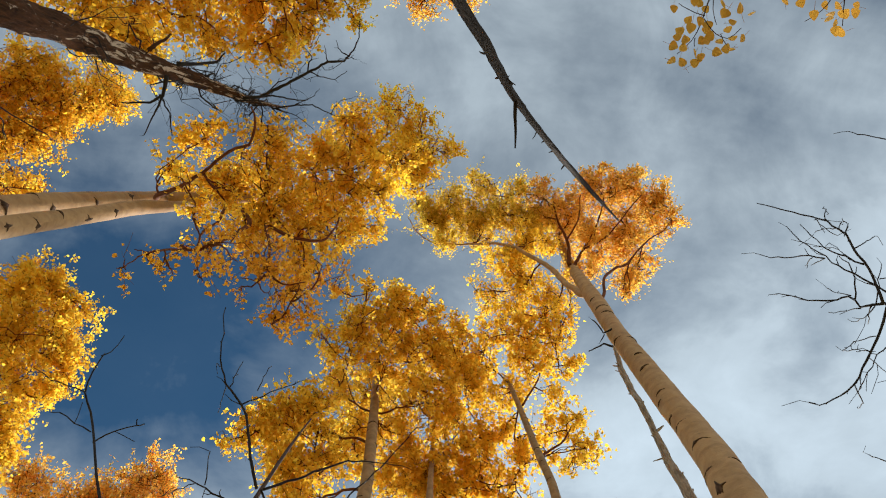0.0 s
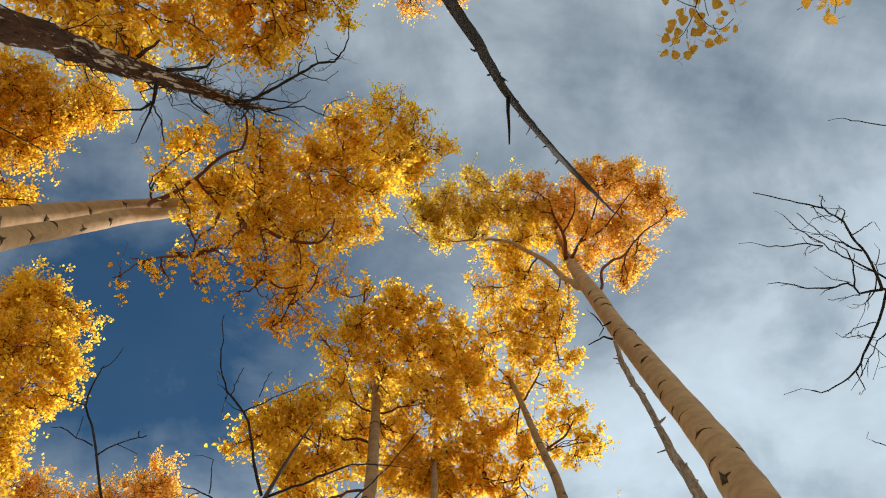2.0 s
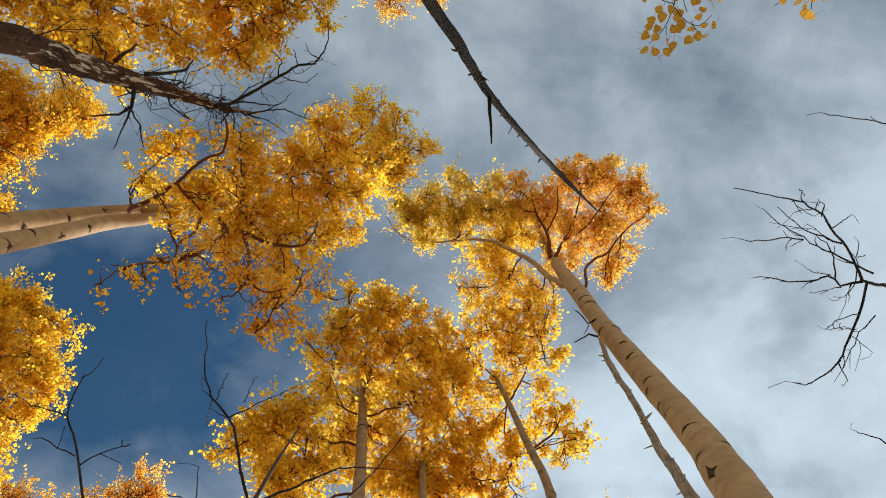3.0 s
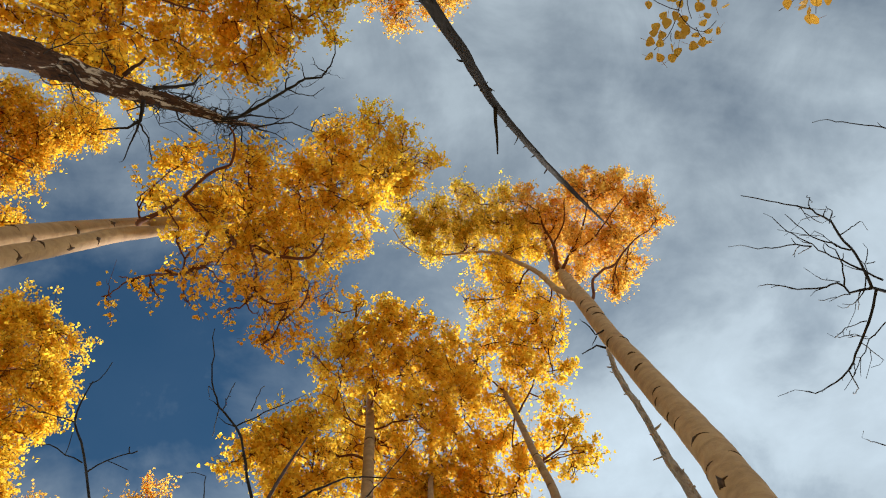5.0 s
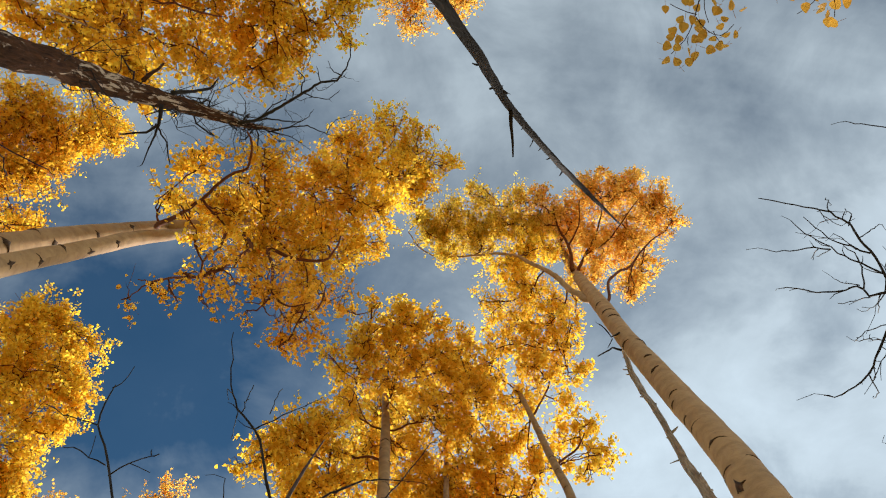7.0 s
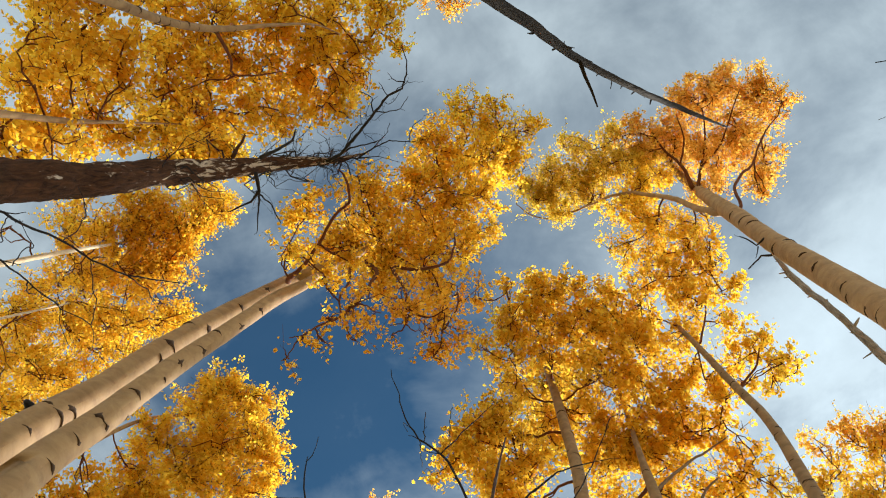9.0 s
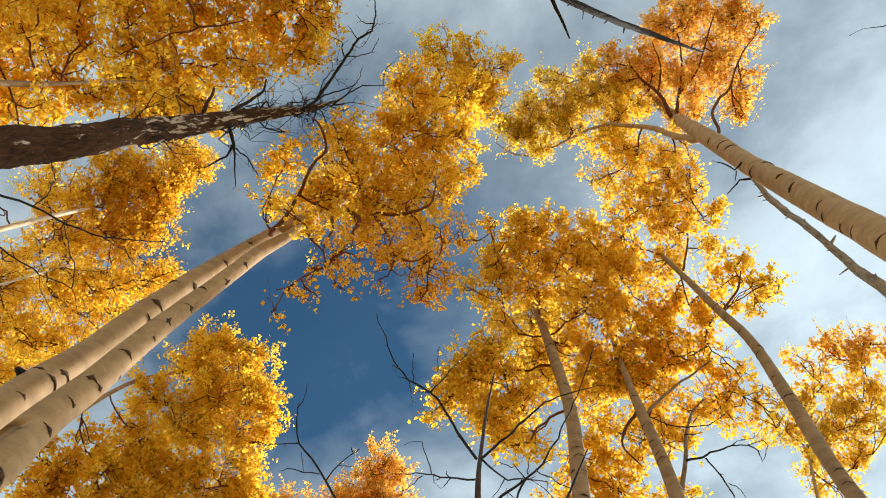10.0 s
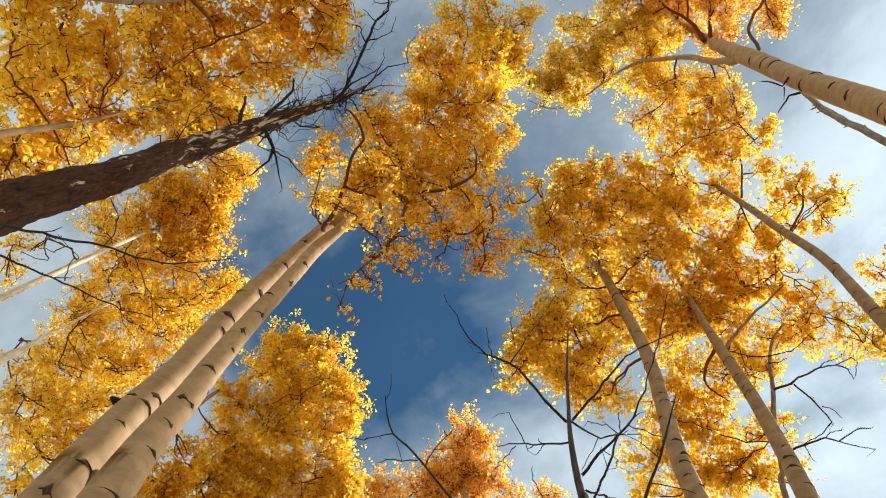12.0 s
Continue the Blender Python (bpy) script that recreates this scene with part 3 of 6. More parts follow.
# tall twin-stemmed aspen with cream bark and a golden crown
rng = np.random.default_rng(11)
origin = (-3.85, 0.42, 0.0)
tree = thing("aspen_tree", origin, "tall twin-stemmed aspen with cream bark and a golden crown", "aspen tree", FOREST)
stem = make_trunk(tree, origin, [
    (-3.85, 0.42, -0.05, 0.1904), (-3.85, 0.43, 2.03, 0.1491), (-3.85, 0.45, 4.77, 0.1371), (-3.85, 0.44, 5.07, 0.1332),
    (-3.85, 0.44, 5.38, 0.1298), (-3.85, 0.45, 5.82, 0.1259), (-3.84, 0.47, 6.07, 0.1252), (-3.84, 0.49, 6.48, 0.117),
    (-3.84, 0.48, 7.02, 0.1144), (-3.84, 0.5, 8.2, 0.1099), (-3.82, 0.58, 9.82, 0.1088), (-3.81, 0.64, 10.72, 0.1107),
    (-3.39, 0.63, 10.67, 0.0893), (-3.21, 0.71, 11.57, 0.0714), (-2.88, 0.65, 12.51, 0.0452),
], BARK, seed=11, rough=0.05)
stem_1 = make_trunk(tree, origin, [
    (-3.34, 0.62, -0.05, 0.1739), (-3.35, 0.6, 1.96, 0.1362), (-3.35, 0.59, 4.62, 0.1253), (-3.35, 0.58, 4.91, 0.1216),
    (-3.36, 0.57, 5.2, 0.109), (-3.35, 0.58, 5.59, 0.0986), (-3.36, 0.57, 6.03, 0.0916), (-3.36, 0.56, 6.8, 0.0869),
    (-3.35, 0.58, 7.9, 0.0801), (-3.35, 0.59, 8.91, 0.0773), (-3.22, 0.62, 9.44, 0.0612), (-3.31, 0.65, 10.16, 0.0442),
], BARK, seed=12, rough=0.05)
limb_0 = explicit_limb(tree, origin, [
    (-3.61, 0.56, 9.99, 0.0366), (-3.43, 0.51, 9.74, 0.0319), (-3.2, 0.42, 9.57, 0.0258), (-2.93, 0.28, 9.47, 0.0218),
    (-2.63, 0.11, 9.36, 0.0197), (-2.37, -0.03, 9.24, 0.0176), (-2.21, -0.07, 9.18, 0.0158), (-2.12, -0.3, 9.1, 0.0131),
    (-2.16, -0.45, 9.08, 0.0081),
], LIMB)
limb_1 = explicit_limb(tree, origin, [
    (-3.9, 0.4, 5.82, 0.0345), (-3.88, 0.32, 5.78, 0.0296), (-3.86, 0.28, 5.75, 0.0181),
], DEAD_TWIG)
limb_2 = explicit_limb(tree, origin, [
    (-2.8, 0.77, 10.75, 0.0346), (-2.56, 0.88, 10.18, 0.027), (-2.57, 0.98, 9.33, 0.0197), (-2.64, 1, 8.66, 0.0152),
    (-2.73, 0.93, 8.2, 0.0115), (-2.86, 0.93, 7.92, 0.0084), (-2.94, 1, 7.76, 0.005),
], LIMB)
limb_3 = explicit_limb(tree, origin, [
    (-2.58, 0.78, 10.92, 0.0349), (-2.42, 0.91, 10.43, 0.0258), (-2.17, 1.12, 9.64, 0.0202), (-2.03, 1.3, 9.12, 0.0158),
    (-1.85, 1.4, 8.94, 0.0092), (-1.62, 1.39, 9, 0.0062),
], LIMB)
limb_4 = explicit_limb(tree, origin, [
    (-2.41, 0.92, 10.43, 0.0239), (-1.99, 1.06, 10.11, 0.0194), (-1.66, 1.1, 10.17, 0.0158), (-1.54, 0.97, 10.41, 0.0108),
    (-1.52, 0.85, 10.63, 0.0074),
], LIMB)
limb_5 = explicit_limb(tree, origin, [
    (-2.94, 0.7, 10.5, 0.0263), (-2.84, 0.83, 9.89, 0.0194), (-2.81, 0.88, 9.36, 0.0149), (-2.74, 0.99, 8.94, 0.0095),
    (-2.64, 1.16, 8.63, 0.0061), (-2.54, 1.31, 8.53, 0.0048),
], LIMB)
crown = Crown()
crown.leaves(AMBER, "dense golden amber aspen leaves")
crown.clump(-3.429, 0.2209, 9.996, 0.2178, 0.6)
crown.clump(-3.079, -0.1518, 10.4, 0.3134, 0.8)
crown.clump(-3.433, 0.441, 12.05, 0.485, 1)
crown.clump(-2.496, 0.02338, 11.11, 0.4719, 1)
crown.clump(-2.377, 0.7606, 10.84, 0.4751, 1)
crown.clump(-2.017, 0.2652, 11.73, 0.5622, 1)
crown.clump(-1.861, 0.9297, 11.46, 0.4678, 1)
crown.clump(-1.567, -0.2682, 12.32, 0.4509, 1)
crown.clump(-2.654, 0.9122, 10.49, 0.3283, 0.9)
crown.clump(-2.023, 1.215, 10.88, 0.3218, 0.8)
crown.clump(-3.205, 0.654, 12.11, 0.405, 0.9)
crown.clump(-2.021, 1.624, 10.82, 0.2912, 0.8)
crown.clump(-3.877, 0.633, 11.75, 0.296, 0.8)
crown.clump(-2.867, 0.7228, 9.238, 0.1573, 0.8)
crown.clump(-2.636, 0.5432, 9.601, 0.1891, 0.8)
crown.clump(-2.921, 0.2875, 9.111, 0.1162, 0.6)
crown.leaves(SHADED_ORANGE, "thin aspen leaves low in the crown, orange deepened for shade", 0.92)
crown.clump(-2.388, 0.9432, 8.787, 0.3542, 0.26)
crown.clump(-2.673, 0.9127, 8.461, 0.2019, 0.20)
crown.clump(-2.855, 0.952, 8.033, 0.1591, 0.24)
crown.clump(-2.95, 1.021, 7.742, 0.08821, 0.40)
crown.clump(-2.736, 1.082, 8.18, 0.1154, 0.18)
crown.clump(-2.006, 1.166, 9.093, 0.3264, 0.36)
crown.clump(-1.817, 1.64, 9.275, 0.3352, 0.60)
crown.clump(-2.019, 1.873, 9.171, 0.1676, 0.60)
crown.clump(-1.557, 1.376, 9.603, 0.2646, 0.34)
crown.clump(-2.558, 1.259, 8.565, 0.1445, 0.24)
crown.clump(-2.173, 1.428, 9, 0.2385, 0.28)
crown.leaves(GOLD, "bright golden aspen leaves")
crown.clump(-1.337, 0.5243, 12.09, 0.5082, 1)
crown.clump(-1.019, -0.6325, 12.88, 0.3448, 0.8)
crown.clump(-1.048, 0.07035, 12.64, 0.488, 1)
crown.clump(-0.592, -0.1535, 13.18, 0.4174, 0.9)
crown.clump(-0.64, 0.3935, 13.17, 0.371, 1)
crown.clump(-0.1835, 0.02874, 13.44, 0.2275, 0.8)
crown.clump(-1.371, 1.093, 12.29, 0.3468, 0.7)
crown.clump(-1.752, 1.354, 11.95, 0.2541, 0.5)
crown.clump(-0.4984, -0.6034, 13.17, 0.2041, 0.7)
grow(tree, origin, stem, 8.6, crown.parts, rng, 0.049, extra=[limb_0, limb_1, limb_2, limb_3, limb_4, limb_5], cover=3.5)
explicit_limb(tree, origin, [
    (-3.92, 0.53, 5.36, 0.0305), (-3.84, 0.51, 5.22, 0.0509), (-3.79, 0.5, 5.13, 0.0416), (-3.77, 0.51, 5.07, 0.0165),
], BARK_SCAR, "knot")
scars_at(tree, origin, stem, [
    (5.12, 29.32, 0.187, 0.14), (5.98, 29.09, 0.22, 0.068), (5.85, 20.71, 0.242, 0.051), (5.87, -49, 0.11, 0.034),
    (7.4, -12.09, 0.231, 0.136), (8.09, 48.1, 0.22, 0.153), (7.11, 17.73, 0.088, 0.085), (6.3, 47.84, 0.033, 0.03),
    (6.42, 65.77, 0.099, 0.034), (5.53, -5.41, 0.099, 0.034), (5.4, 66.41, 0.033, 0.02), (7.93, -86.31, 0.209, 0.102),
    (8.77, 7.89, 0.143, 0.102), (9.58, -29.51, 0.11, 0.136), (4.79, -24.61, 0.11, 0.119), (5.02, -3.26, 0.11, 0.034),
    (6.6, 58.04, 0.099, 0.068),
], rng)
scars_at(tree, origin, stem_1, [
    (4.69, 0.34, 0.22, 0.068), (5.59, -27.39, 0.088, 0.085), (5.56, 14.89, 0.077, 0.034), (5.03, 15.11, 0.121, 0.034),
    (6.62, -3.8, 0.077, 0.102), (6.42, 17.17, 0.055, 0.05), (6.02, -15.45, 0.132, 0.051), (7.8, 7.93, 0.077, 0.17),
    (5.86, 62.93, 0.099, 0.034), (6.99, 4.24, 0.121, 0.068), (5.35, -5.95, 0.088, 0.034), (7.4, -40.4, 0.11, 0.051),
    (8.37, 9.19, 0.088, 0.119),
], rng)


# dead aspen snag with dark peeling bark and bare branches
rng = np.random.default_rng(21)
origin = (-3.08, -1.49, 0.0)
tree = thing("dead_snag", origin, "dead aspen snag with dark peeling bark and bare branches", "dead tree", FOREST)
stem = make_trunk(tree, origin, [
    (-3.08, -1.49, -0.05, 0.2231), (-3.12, -1.33, 2.16, 0.1748), (-3.17, -1.14, 4.58, 0.1607), (-3.18, -1.08, 5.39, 0.156),
    (-3.2, -1.03, 6.21, 0.1354), (-3.2, -0.99, 6.62, 0.1267), (-3.21, -0.97, 7.42, 0.1092), (-3.22, -0.9, 9.02, 0.11),
    (-2.89, -0.75, 10.15, 0.072), (-2.66, -0.64, 10.85, 0.0384), (-2.41, -0.59, 11.54, 0.0122),
], SNAG_BARK, seed=21, rough=0.16, sides=30, step=0.06)
explicit_limb(tree, origin, [
    (-2.87, -0.93, 8.31, 0.0234), (-2.83, -1.01, 8.43, 0.0178), (-2.76, -1.11, 8.56, 0.012),
], SNAG_BARK)
limb_1 = explicit_limb(tree, origin, [
    (-2.64, -0.64, 10.40, 0.0210), (-2.45, -0.66, 10.50, 0.0190), (-2.09, -0.85, 10.60, 0.0170), (-1.89, -0.98, 10.70, 0.0150), (-1.65, -1.12, 10.80, 0.0130), (-1.46, -1.14, 10.90, 0.0110), (-1.35, -1.29, 11.00, 0.0090), (-1.29, -1.47, 11.10, 0.0070), (-1.30, -1.66, 11.20, 0.0050),
], DEAD_TWIG, "dead_branch")
explicit_limb(tree, origin, [
    (-1.90, -0.98, 10.75, 0.0100), (-1.89, -1.11, 10.80, 0.0080), (-1.86, -1.19, 10.85, 0.0060), (-1.99, -1.32, 10.90, 0.0040),
], DEAD_TWIG, "dead_branch")
explicit_limb(tree, origin, [
    (-1.91, -1.00, 10.75, 0.0080), (-1.76, -0.94, 10.83, 0.0063), (-1.59, -0.91, 10.92, 0.0047), (-1.44, -1.03, 11.00, 0.0030),
], DEAD_TWIG, "dead_branch")
explicit_limb(tree, origin, [
    (-1.67, -1.13, 10.90, 0.0070), (-1.70, -1.23, 10.95, 0.0050), (-1.73, -1.35, 11.00, 0.0030),
], DEAD_TWIG, "dead_branch")
explicit_limb(tree, origin, [
    (-1.42, -1.22, 11.00, 0.0070), (-1.51, -1.27, 11.03, 0.0057), (-1.56, -1.33, 11.07, 0.0043), (-1.59, -1.43, 11.10, 0.0030),
], DEAD_TWIG, "dead_branch")
explicit_limb(tree, origin, [
    (-2.41, -0.54, 10.90, 0.0100), (-2.14, -0.59, 11.00, 0.0085), (-1.93, -0.60, 11.10, 0.0070), (-1.74, -0.50, 11.20, 0.0055), (-1.64, -0.46, 11.30, 0.0040),
], DEAD_TWIG, "dead_branch")
explicit_limb(tree, origin, [
    (-1.70, -0.48, 11.20, 0.0060), (-1.66, -0.58, 11.27, 0.0050), (-1.58, -0.67, 11.33, 0.0040), (-1.44, -0.71, 11.40, 0.0030),
], DEAD_TWIG, "dead_branch")
explicit_limb(tree, origin, [
    (-2.37, -0.54, 10.90, 0.0080), (-2.14, -0.47, 11.05, 0.0055), (-1.93, -0.28, 11.20, 0.0030),
], DEAD_TWIG, "dead_branch")
explicit_limb(tree, origin, [
    (-2.41, -0.70, 10.60, 0.0090), (-2.28, -0.86, 10.73, 0.0070), (-2.14, -0.94, 10.87, 0.0050), (-2.09, -1.14, 11.00, 0.0030),
], DEAD_TWIG, "dead_branch")
explicit_limb(tree, origin, [
    (-2.13, -0.60, 11.00, 0.0060), (-1.93, -0.70, 11.10, 0.0045), (-1.84, -0.82, 11.20, 0.0030),
], DEAD_TWIG, "dead_branch")
explicit_limb(tree, origin, [
    (-2.58, -0.65, 10.50, 0.0120), (-2.34, -0.69, 10.67, 0.0093), (-2.06, -0.64, 10.83, 0.0067), (-1.98, -0.66, 11.00, 0.0040),
], DEAD_TWIG, "dead_branch")
explicit_limb(tree, origin, [
    (-2.91, -0.89, 9.06, 0.0224), (-2.73, -0.91, 9.24, 0.0162), (-2.6, -0.95, 9.38, 0.0131), (-2.51, -1.05, 9.4, 0.0066),
], DEAD_TWIG)
explicit_limb(tree, origin, [
    (-2.97, -0.76, 8.94, 0.0221), (-3.02, -0.56, 8.93, 0.0174), (-3.14, -0.49, 8.88, 0.0126), (-3.38, -0.48, 8.77, 0.0063),
], DEAD_TWIG)
explicit_limb(tree, origin, [
    (-3.02, -0.56, 8.93, 0.0126), (-3.09, -0.41, 8.91, 0.0095), (-3.25, -0.16, 8.95, 0.0051),
], DEAD_TWIG)
explicit_limb(tree, origin, [
    (-3.05, -0.57, 8.92, 0.0095), (-3.01, -0.39, 9.05, 0.008), (-3, -0.15, 9.06, 0.0051),
], DEAD_TWIG)
dead_sprays(tree, origin, stem, rng, 7.6, 9.2, 6, 0.8, DEAD_TWIG, 0.012, 1.2)
dead_sprays(tree, origin, stem, rng, 8.8, 11.2, 22, 1.1, DEAD_TWIG, 0.013, 4.5)
dead_sprays(tree, origin, limb_1, rng, 0.0, 20.0, 9, 0.45, DEAD_TWIG, 0.006, 0.9)
dead_sprays(tree, origin, stem, rng, 8.9, 11.3, 24, 0.75, DEAD_TWIG, 0.007, 2.2)

# dark leaning dead pole with splintered stubs
rng = np.random.default_rng(31)
origin = (-0.53, -1.4, 0.0)
tree = thing("leaning_dead_pole", origin, "dark leaning dead pole with splintered stubs", "dead tree", FOREST)
stem = make_trunk(tree, origin, [
    (-0.53, -1.4, -0.05, 0.0515), (-0.33, -1.2, 2.4, 0.0403), (-0.23, -1.09, 5.27, 0.0371), (-0.01, -0.91, 6.01, 0.036),
    (0.23, -0.69, 6.75, 0.0354), (0.51, -0.42, 7.77, 0.0347), (0.97, -0.01, 8.74, 0.0302), (1.55, 0.43, 10.05, 0.0258), (2.17, 0.93, 11.12, 0.0118),
], POLE_BARK, seed=31, rough=0.2)
explicit_limb(tree, origin, [
    (0.49, -0.41, 7.67, 0.0195), (0.49, -0.29, 7.67, 0.0146), (0.49, -0.02, 7.67, 0.0061),
], POLE_BARK)
stubs(tree, origin, stem, rng, 4.6, 11.0, 40, POLE_BARK, 0.013)

# tall aspen with beige bark and a russet-tinged crown
rng = np.random.default_rng(41)
origin = (1.78, 2.41, 0.0)
tree = thing("aspen_tree", origin, "tall aspen with beige bark and a russet-tinged crown", "aspen tree", FOREST)
stem = make_trunk(tree, origin, [
    (1.78, 2.41, -0.05, 0.2255), (1.83, 2.37, 2.44, 0.1766), (1.86, 2.34, 5.2, 0.1625), (1.9, 2.31, 6.1, 0.1577),
    (1.94, 2.28, 7, 0.1382), (1.97, 2.24, 9.9, 0.1201), (2.03, 2.19, 11.73, 0.1226), (2.06, 2.06, 14.27, 0.0936),
    (2, 1.72, 15.76, 0.0634),
], BARK, seed=41, rough=0.05)
limb_0 = explicit_limb(tree, origin, [
    (2.03, 2.22, 12.18, 0.0616), (1.79, 2.15, 12.86, 0.0511), (1.46, 1.9, 13.56, 0.039), (0.91, 1.67, 14.06, 0.0277),
    (0.32, 1.69, 14.39, 0.0206), (-0.36, 1.73, 14.68, 0.0158), (-0.74, 1.54, 14.89, 0.0118), (-0.94, 1.26, 15.01, 0.0081),
], BARK)
limb_1 = explicit_limb(tree, origin, [
    (2.08, 2.21, 11.80, 0.0300), (2.22, 2.10, 12.10, 0.0250), (2.32, 1.96, 12.59, 0.0228), (2.58, 1.89, 12.96, 0.0212),
    (2.82, 1.84, 13.22, 0.0194), (3.21, 1.57, 13.68, 0.0151), (3.69, 1.41, 14.2, 0.0095),
], LIMB)
limb_2 = explicit_limb(tree, origin, [
    (2.03, 2.09, 13.86, 0.0353), (2.24, 1.79, 14.18, 0.0232), (2.55, 1.36, 14.48, 0.018), (2.72, 0.89, 14.79, 0.0108),
], LIMB)
limb_3 = explicit_limb(tree, origin, [
    (1.99, 2.01, 13.98, 0.0407), (1.99, 1.6, 14.35, 0.026), (1.85, 1.26, 14.71, 0.0192), (1.81, 0.88, 15.05, 0.0109),
], LIMB)
limb_4 = explicit_limb(tree, origin, [
    (2.28, 1.74, 14.18, 0.0206), (2.69, 1.52, 14.23, 0.0156), (3.09, 1.06, 14.39, 0.0116), (3.35, 0.8, 14.55, 0.008),
], LIMB)
limb_5 = explicit_limb(tree, origin, [
    (1.99, 1.6, 14.35, 0.0182), (2.21, 1.24, 14.55, 0.0137), (2.29, 0.81, 14.78, 0.0086),
], LIMB)
limb_6 = explicit_limb(tree, origin, [
    (1.89, 2.15, 10.02, 0.0121), (1.79, 2.21, 10.03, 0.0093), (1.72, 2.11, 10.07, 0.0071), (1.65, 2.05, 10.1, 0.0053),
], DEAD_TWIG)
limb_7 = explicit_limb(tree, origin, [
    (1.8, 2.22, 10.03, 0.0071), (1.75, 2.31, 10.02, 0.005),
], DEAD_TWIG)
crown = Crown()
crown.leaves(RUSSET, "russet orange aspen leaves")
crown.clump(1.607, 0.8779, 14.98, 0.4105, 0.8)
crown.clump(2.105, 1.399, 15.37, 0.5825, 1)
crown.clump(2.733, 0.7892, 15.31, 0.5153, 0.9)
crown.clump(3.293, 0.6842, 15.4, 0.4318, 0.9)
crown.clump(3.655, 0.9891, 15.08, 0.4705, 0.9)
crown.clump(3.948, 1.281, 14.76, 0.2871, 0.7)
crown.clump(3.167, 1.544, 14.74, 0.5441, 1)
crown.clump(2.626, 1.691, 14.63, 0.4932, 1)
crown.clump(3.17, 2.067, 14.04, 0.3537, 0.8)
crown.clump(2.841, 2.35, 13.65, 0.2621, 0.7)
crown.clump(2.171, 2.121, 14.03, 0.3687, 0.7)
crown.clump(2.624, 0.5734, 15.34, 0.2465, 0.5)
crown.leaves(OLIVE, "olive green and yellow aspen leaves")
crown.clump(-0.5848, 1.262, 15.03, 0.3889, 0.8)
crown.clump(-0.1009, 1.001, 15.16, 0.4135, 0.9)
crown.clump(0.5009, 0.6862, 15.37, 0.3313, 0.8)
crown.clump(-0.2017, 1.654, 14.69, 0.3169, 0.8)
crown.clump(0.6051, 1.269, 15.13, 0.4571, 0.9)
crown.clump(1.103, 0.8472, 15.33, 0.3313, 0.7)
crown.clump(-0.6977, 0.9468, 15.15, 0.2177, 0.6)
crown.clump(1.028, 1.181, 15.01, 0.3889, 0.8)
crown.clump(1.443, 1.274, 14.86, 0.386, 0.8)
crown.clump(0.4343, 1.611, 14.79, 0.3193, 0.6)
crown.clump(0.1693, 1.359, 14.93, 0.3431, 0.8)
crown.clump(-0.315, 1.37, 15.03, 0.3025, 0.7)
crown.leaves(GOLD, "yellow aspen leaves low in the crown")
crown.clump(1.32, 1.642, 14.63, 0.4859, 1)
crown.clump(0.8771, 1.951, 14.22, 0.3892, 0.9)
crown.clump(1.192, 2.321, 13.72, 0.4564, 0.9)
crown.clump(0.6534, 2.524, 13.72, 0.2977, 0.6)
crown.clump(1.666, 2.464, 13.23, 0.3265, 0.8)
crown.clump(0.8834, 2.762, 13.45, 0.2733, 0.6)
crown.clump(1.432, 2.748, 13.19, 0.3265, 0.7)
crown.clump(0.3576, 2.382, 13.76, 0.1588, 0.5)
grow(tree, origin, stem, 11.2, crown.parts, rng, 0.043, extra=[limb_0, limb_1, limb_2, limb_3, limb_4, limb_5, limb_6, limb_7], limb_r=0.022, cover=3.9)
scars_at(tree, origin, stem, [
    (11.14, -121.28, 0.26, 0.1), (10.8, -96.68, 0.17, 0.09), (9.52, -55.4, 0.17, 0.08), (9.7, -156.26, 0.16, 0.05),
    (8.53, -125.42, 0.12, 0.08), (7.91, -139.64, 0.12, 0.04), (7.68, -171.3, 0.09, 0.05), (7.39, -172.93, 0.09, 0.04),
    (6.87, -134.46, 0.18, 0.06), (6.14, -149.64, 0.11, 0.24), (6.37, -163.59, 0.22, 0.03), (11.56, -144.29, 0.14, 0.12),
    (7.21, -152.01, 0.17, 0.03), (8.93, -104.74, 0.09, 0.05), (6.42, -71.9, 0.1, 0.03),
], rng)


# thin grey dead aspen pole with short stubs
rng = np.random.default_rng(51)
origin = (1.53, 3.0, 0.0)
tree = thing("thin_dead_pole", origin, "thin grey dead aspen pole with short stubs", "dead tree", FOREST)
stem = make_trunk(tree, origin, [
    (1.53, 3, -0.05, 0.0591), (1.67, 2.9, 2.78, 0.0463), (1.84, 2.77, 6.1, 0.0426), (1.87, 2.75, 6.95, 0.0413),
    (1.9, 2.73, 7.8, 0.0393), (1.95, 2.69, 8.59, 0.033), (1.99, 2.66, 9.69, 0.0316), (2.09, 2.57, 10.78, 0.0192),
], GREY_POLE, seed=51, rough=0.34)
explicit_limb(tree, origin, [
    (1.9, 2.36, 9.97, 0.0142), (1.79, 2.33, 10, 0.0107), (1.7, 2.39, 10, 0.0085), (1.61, 2.43, 10.01, 0.0057),
], DEAD_TWIG)
stubs(tree, origin, stem, rng, 4.5, 10.6, 34, GREY_POLE, 0.016)

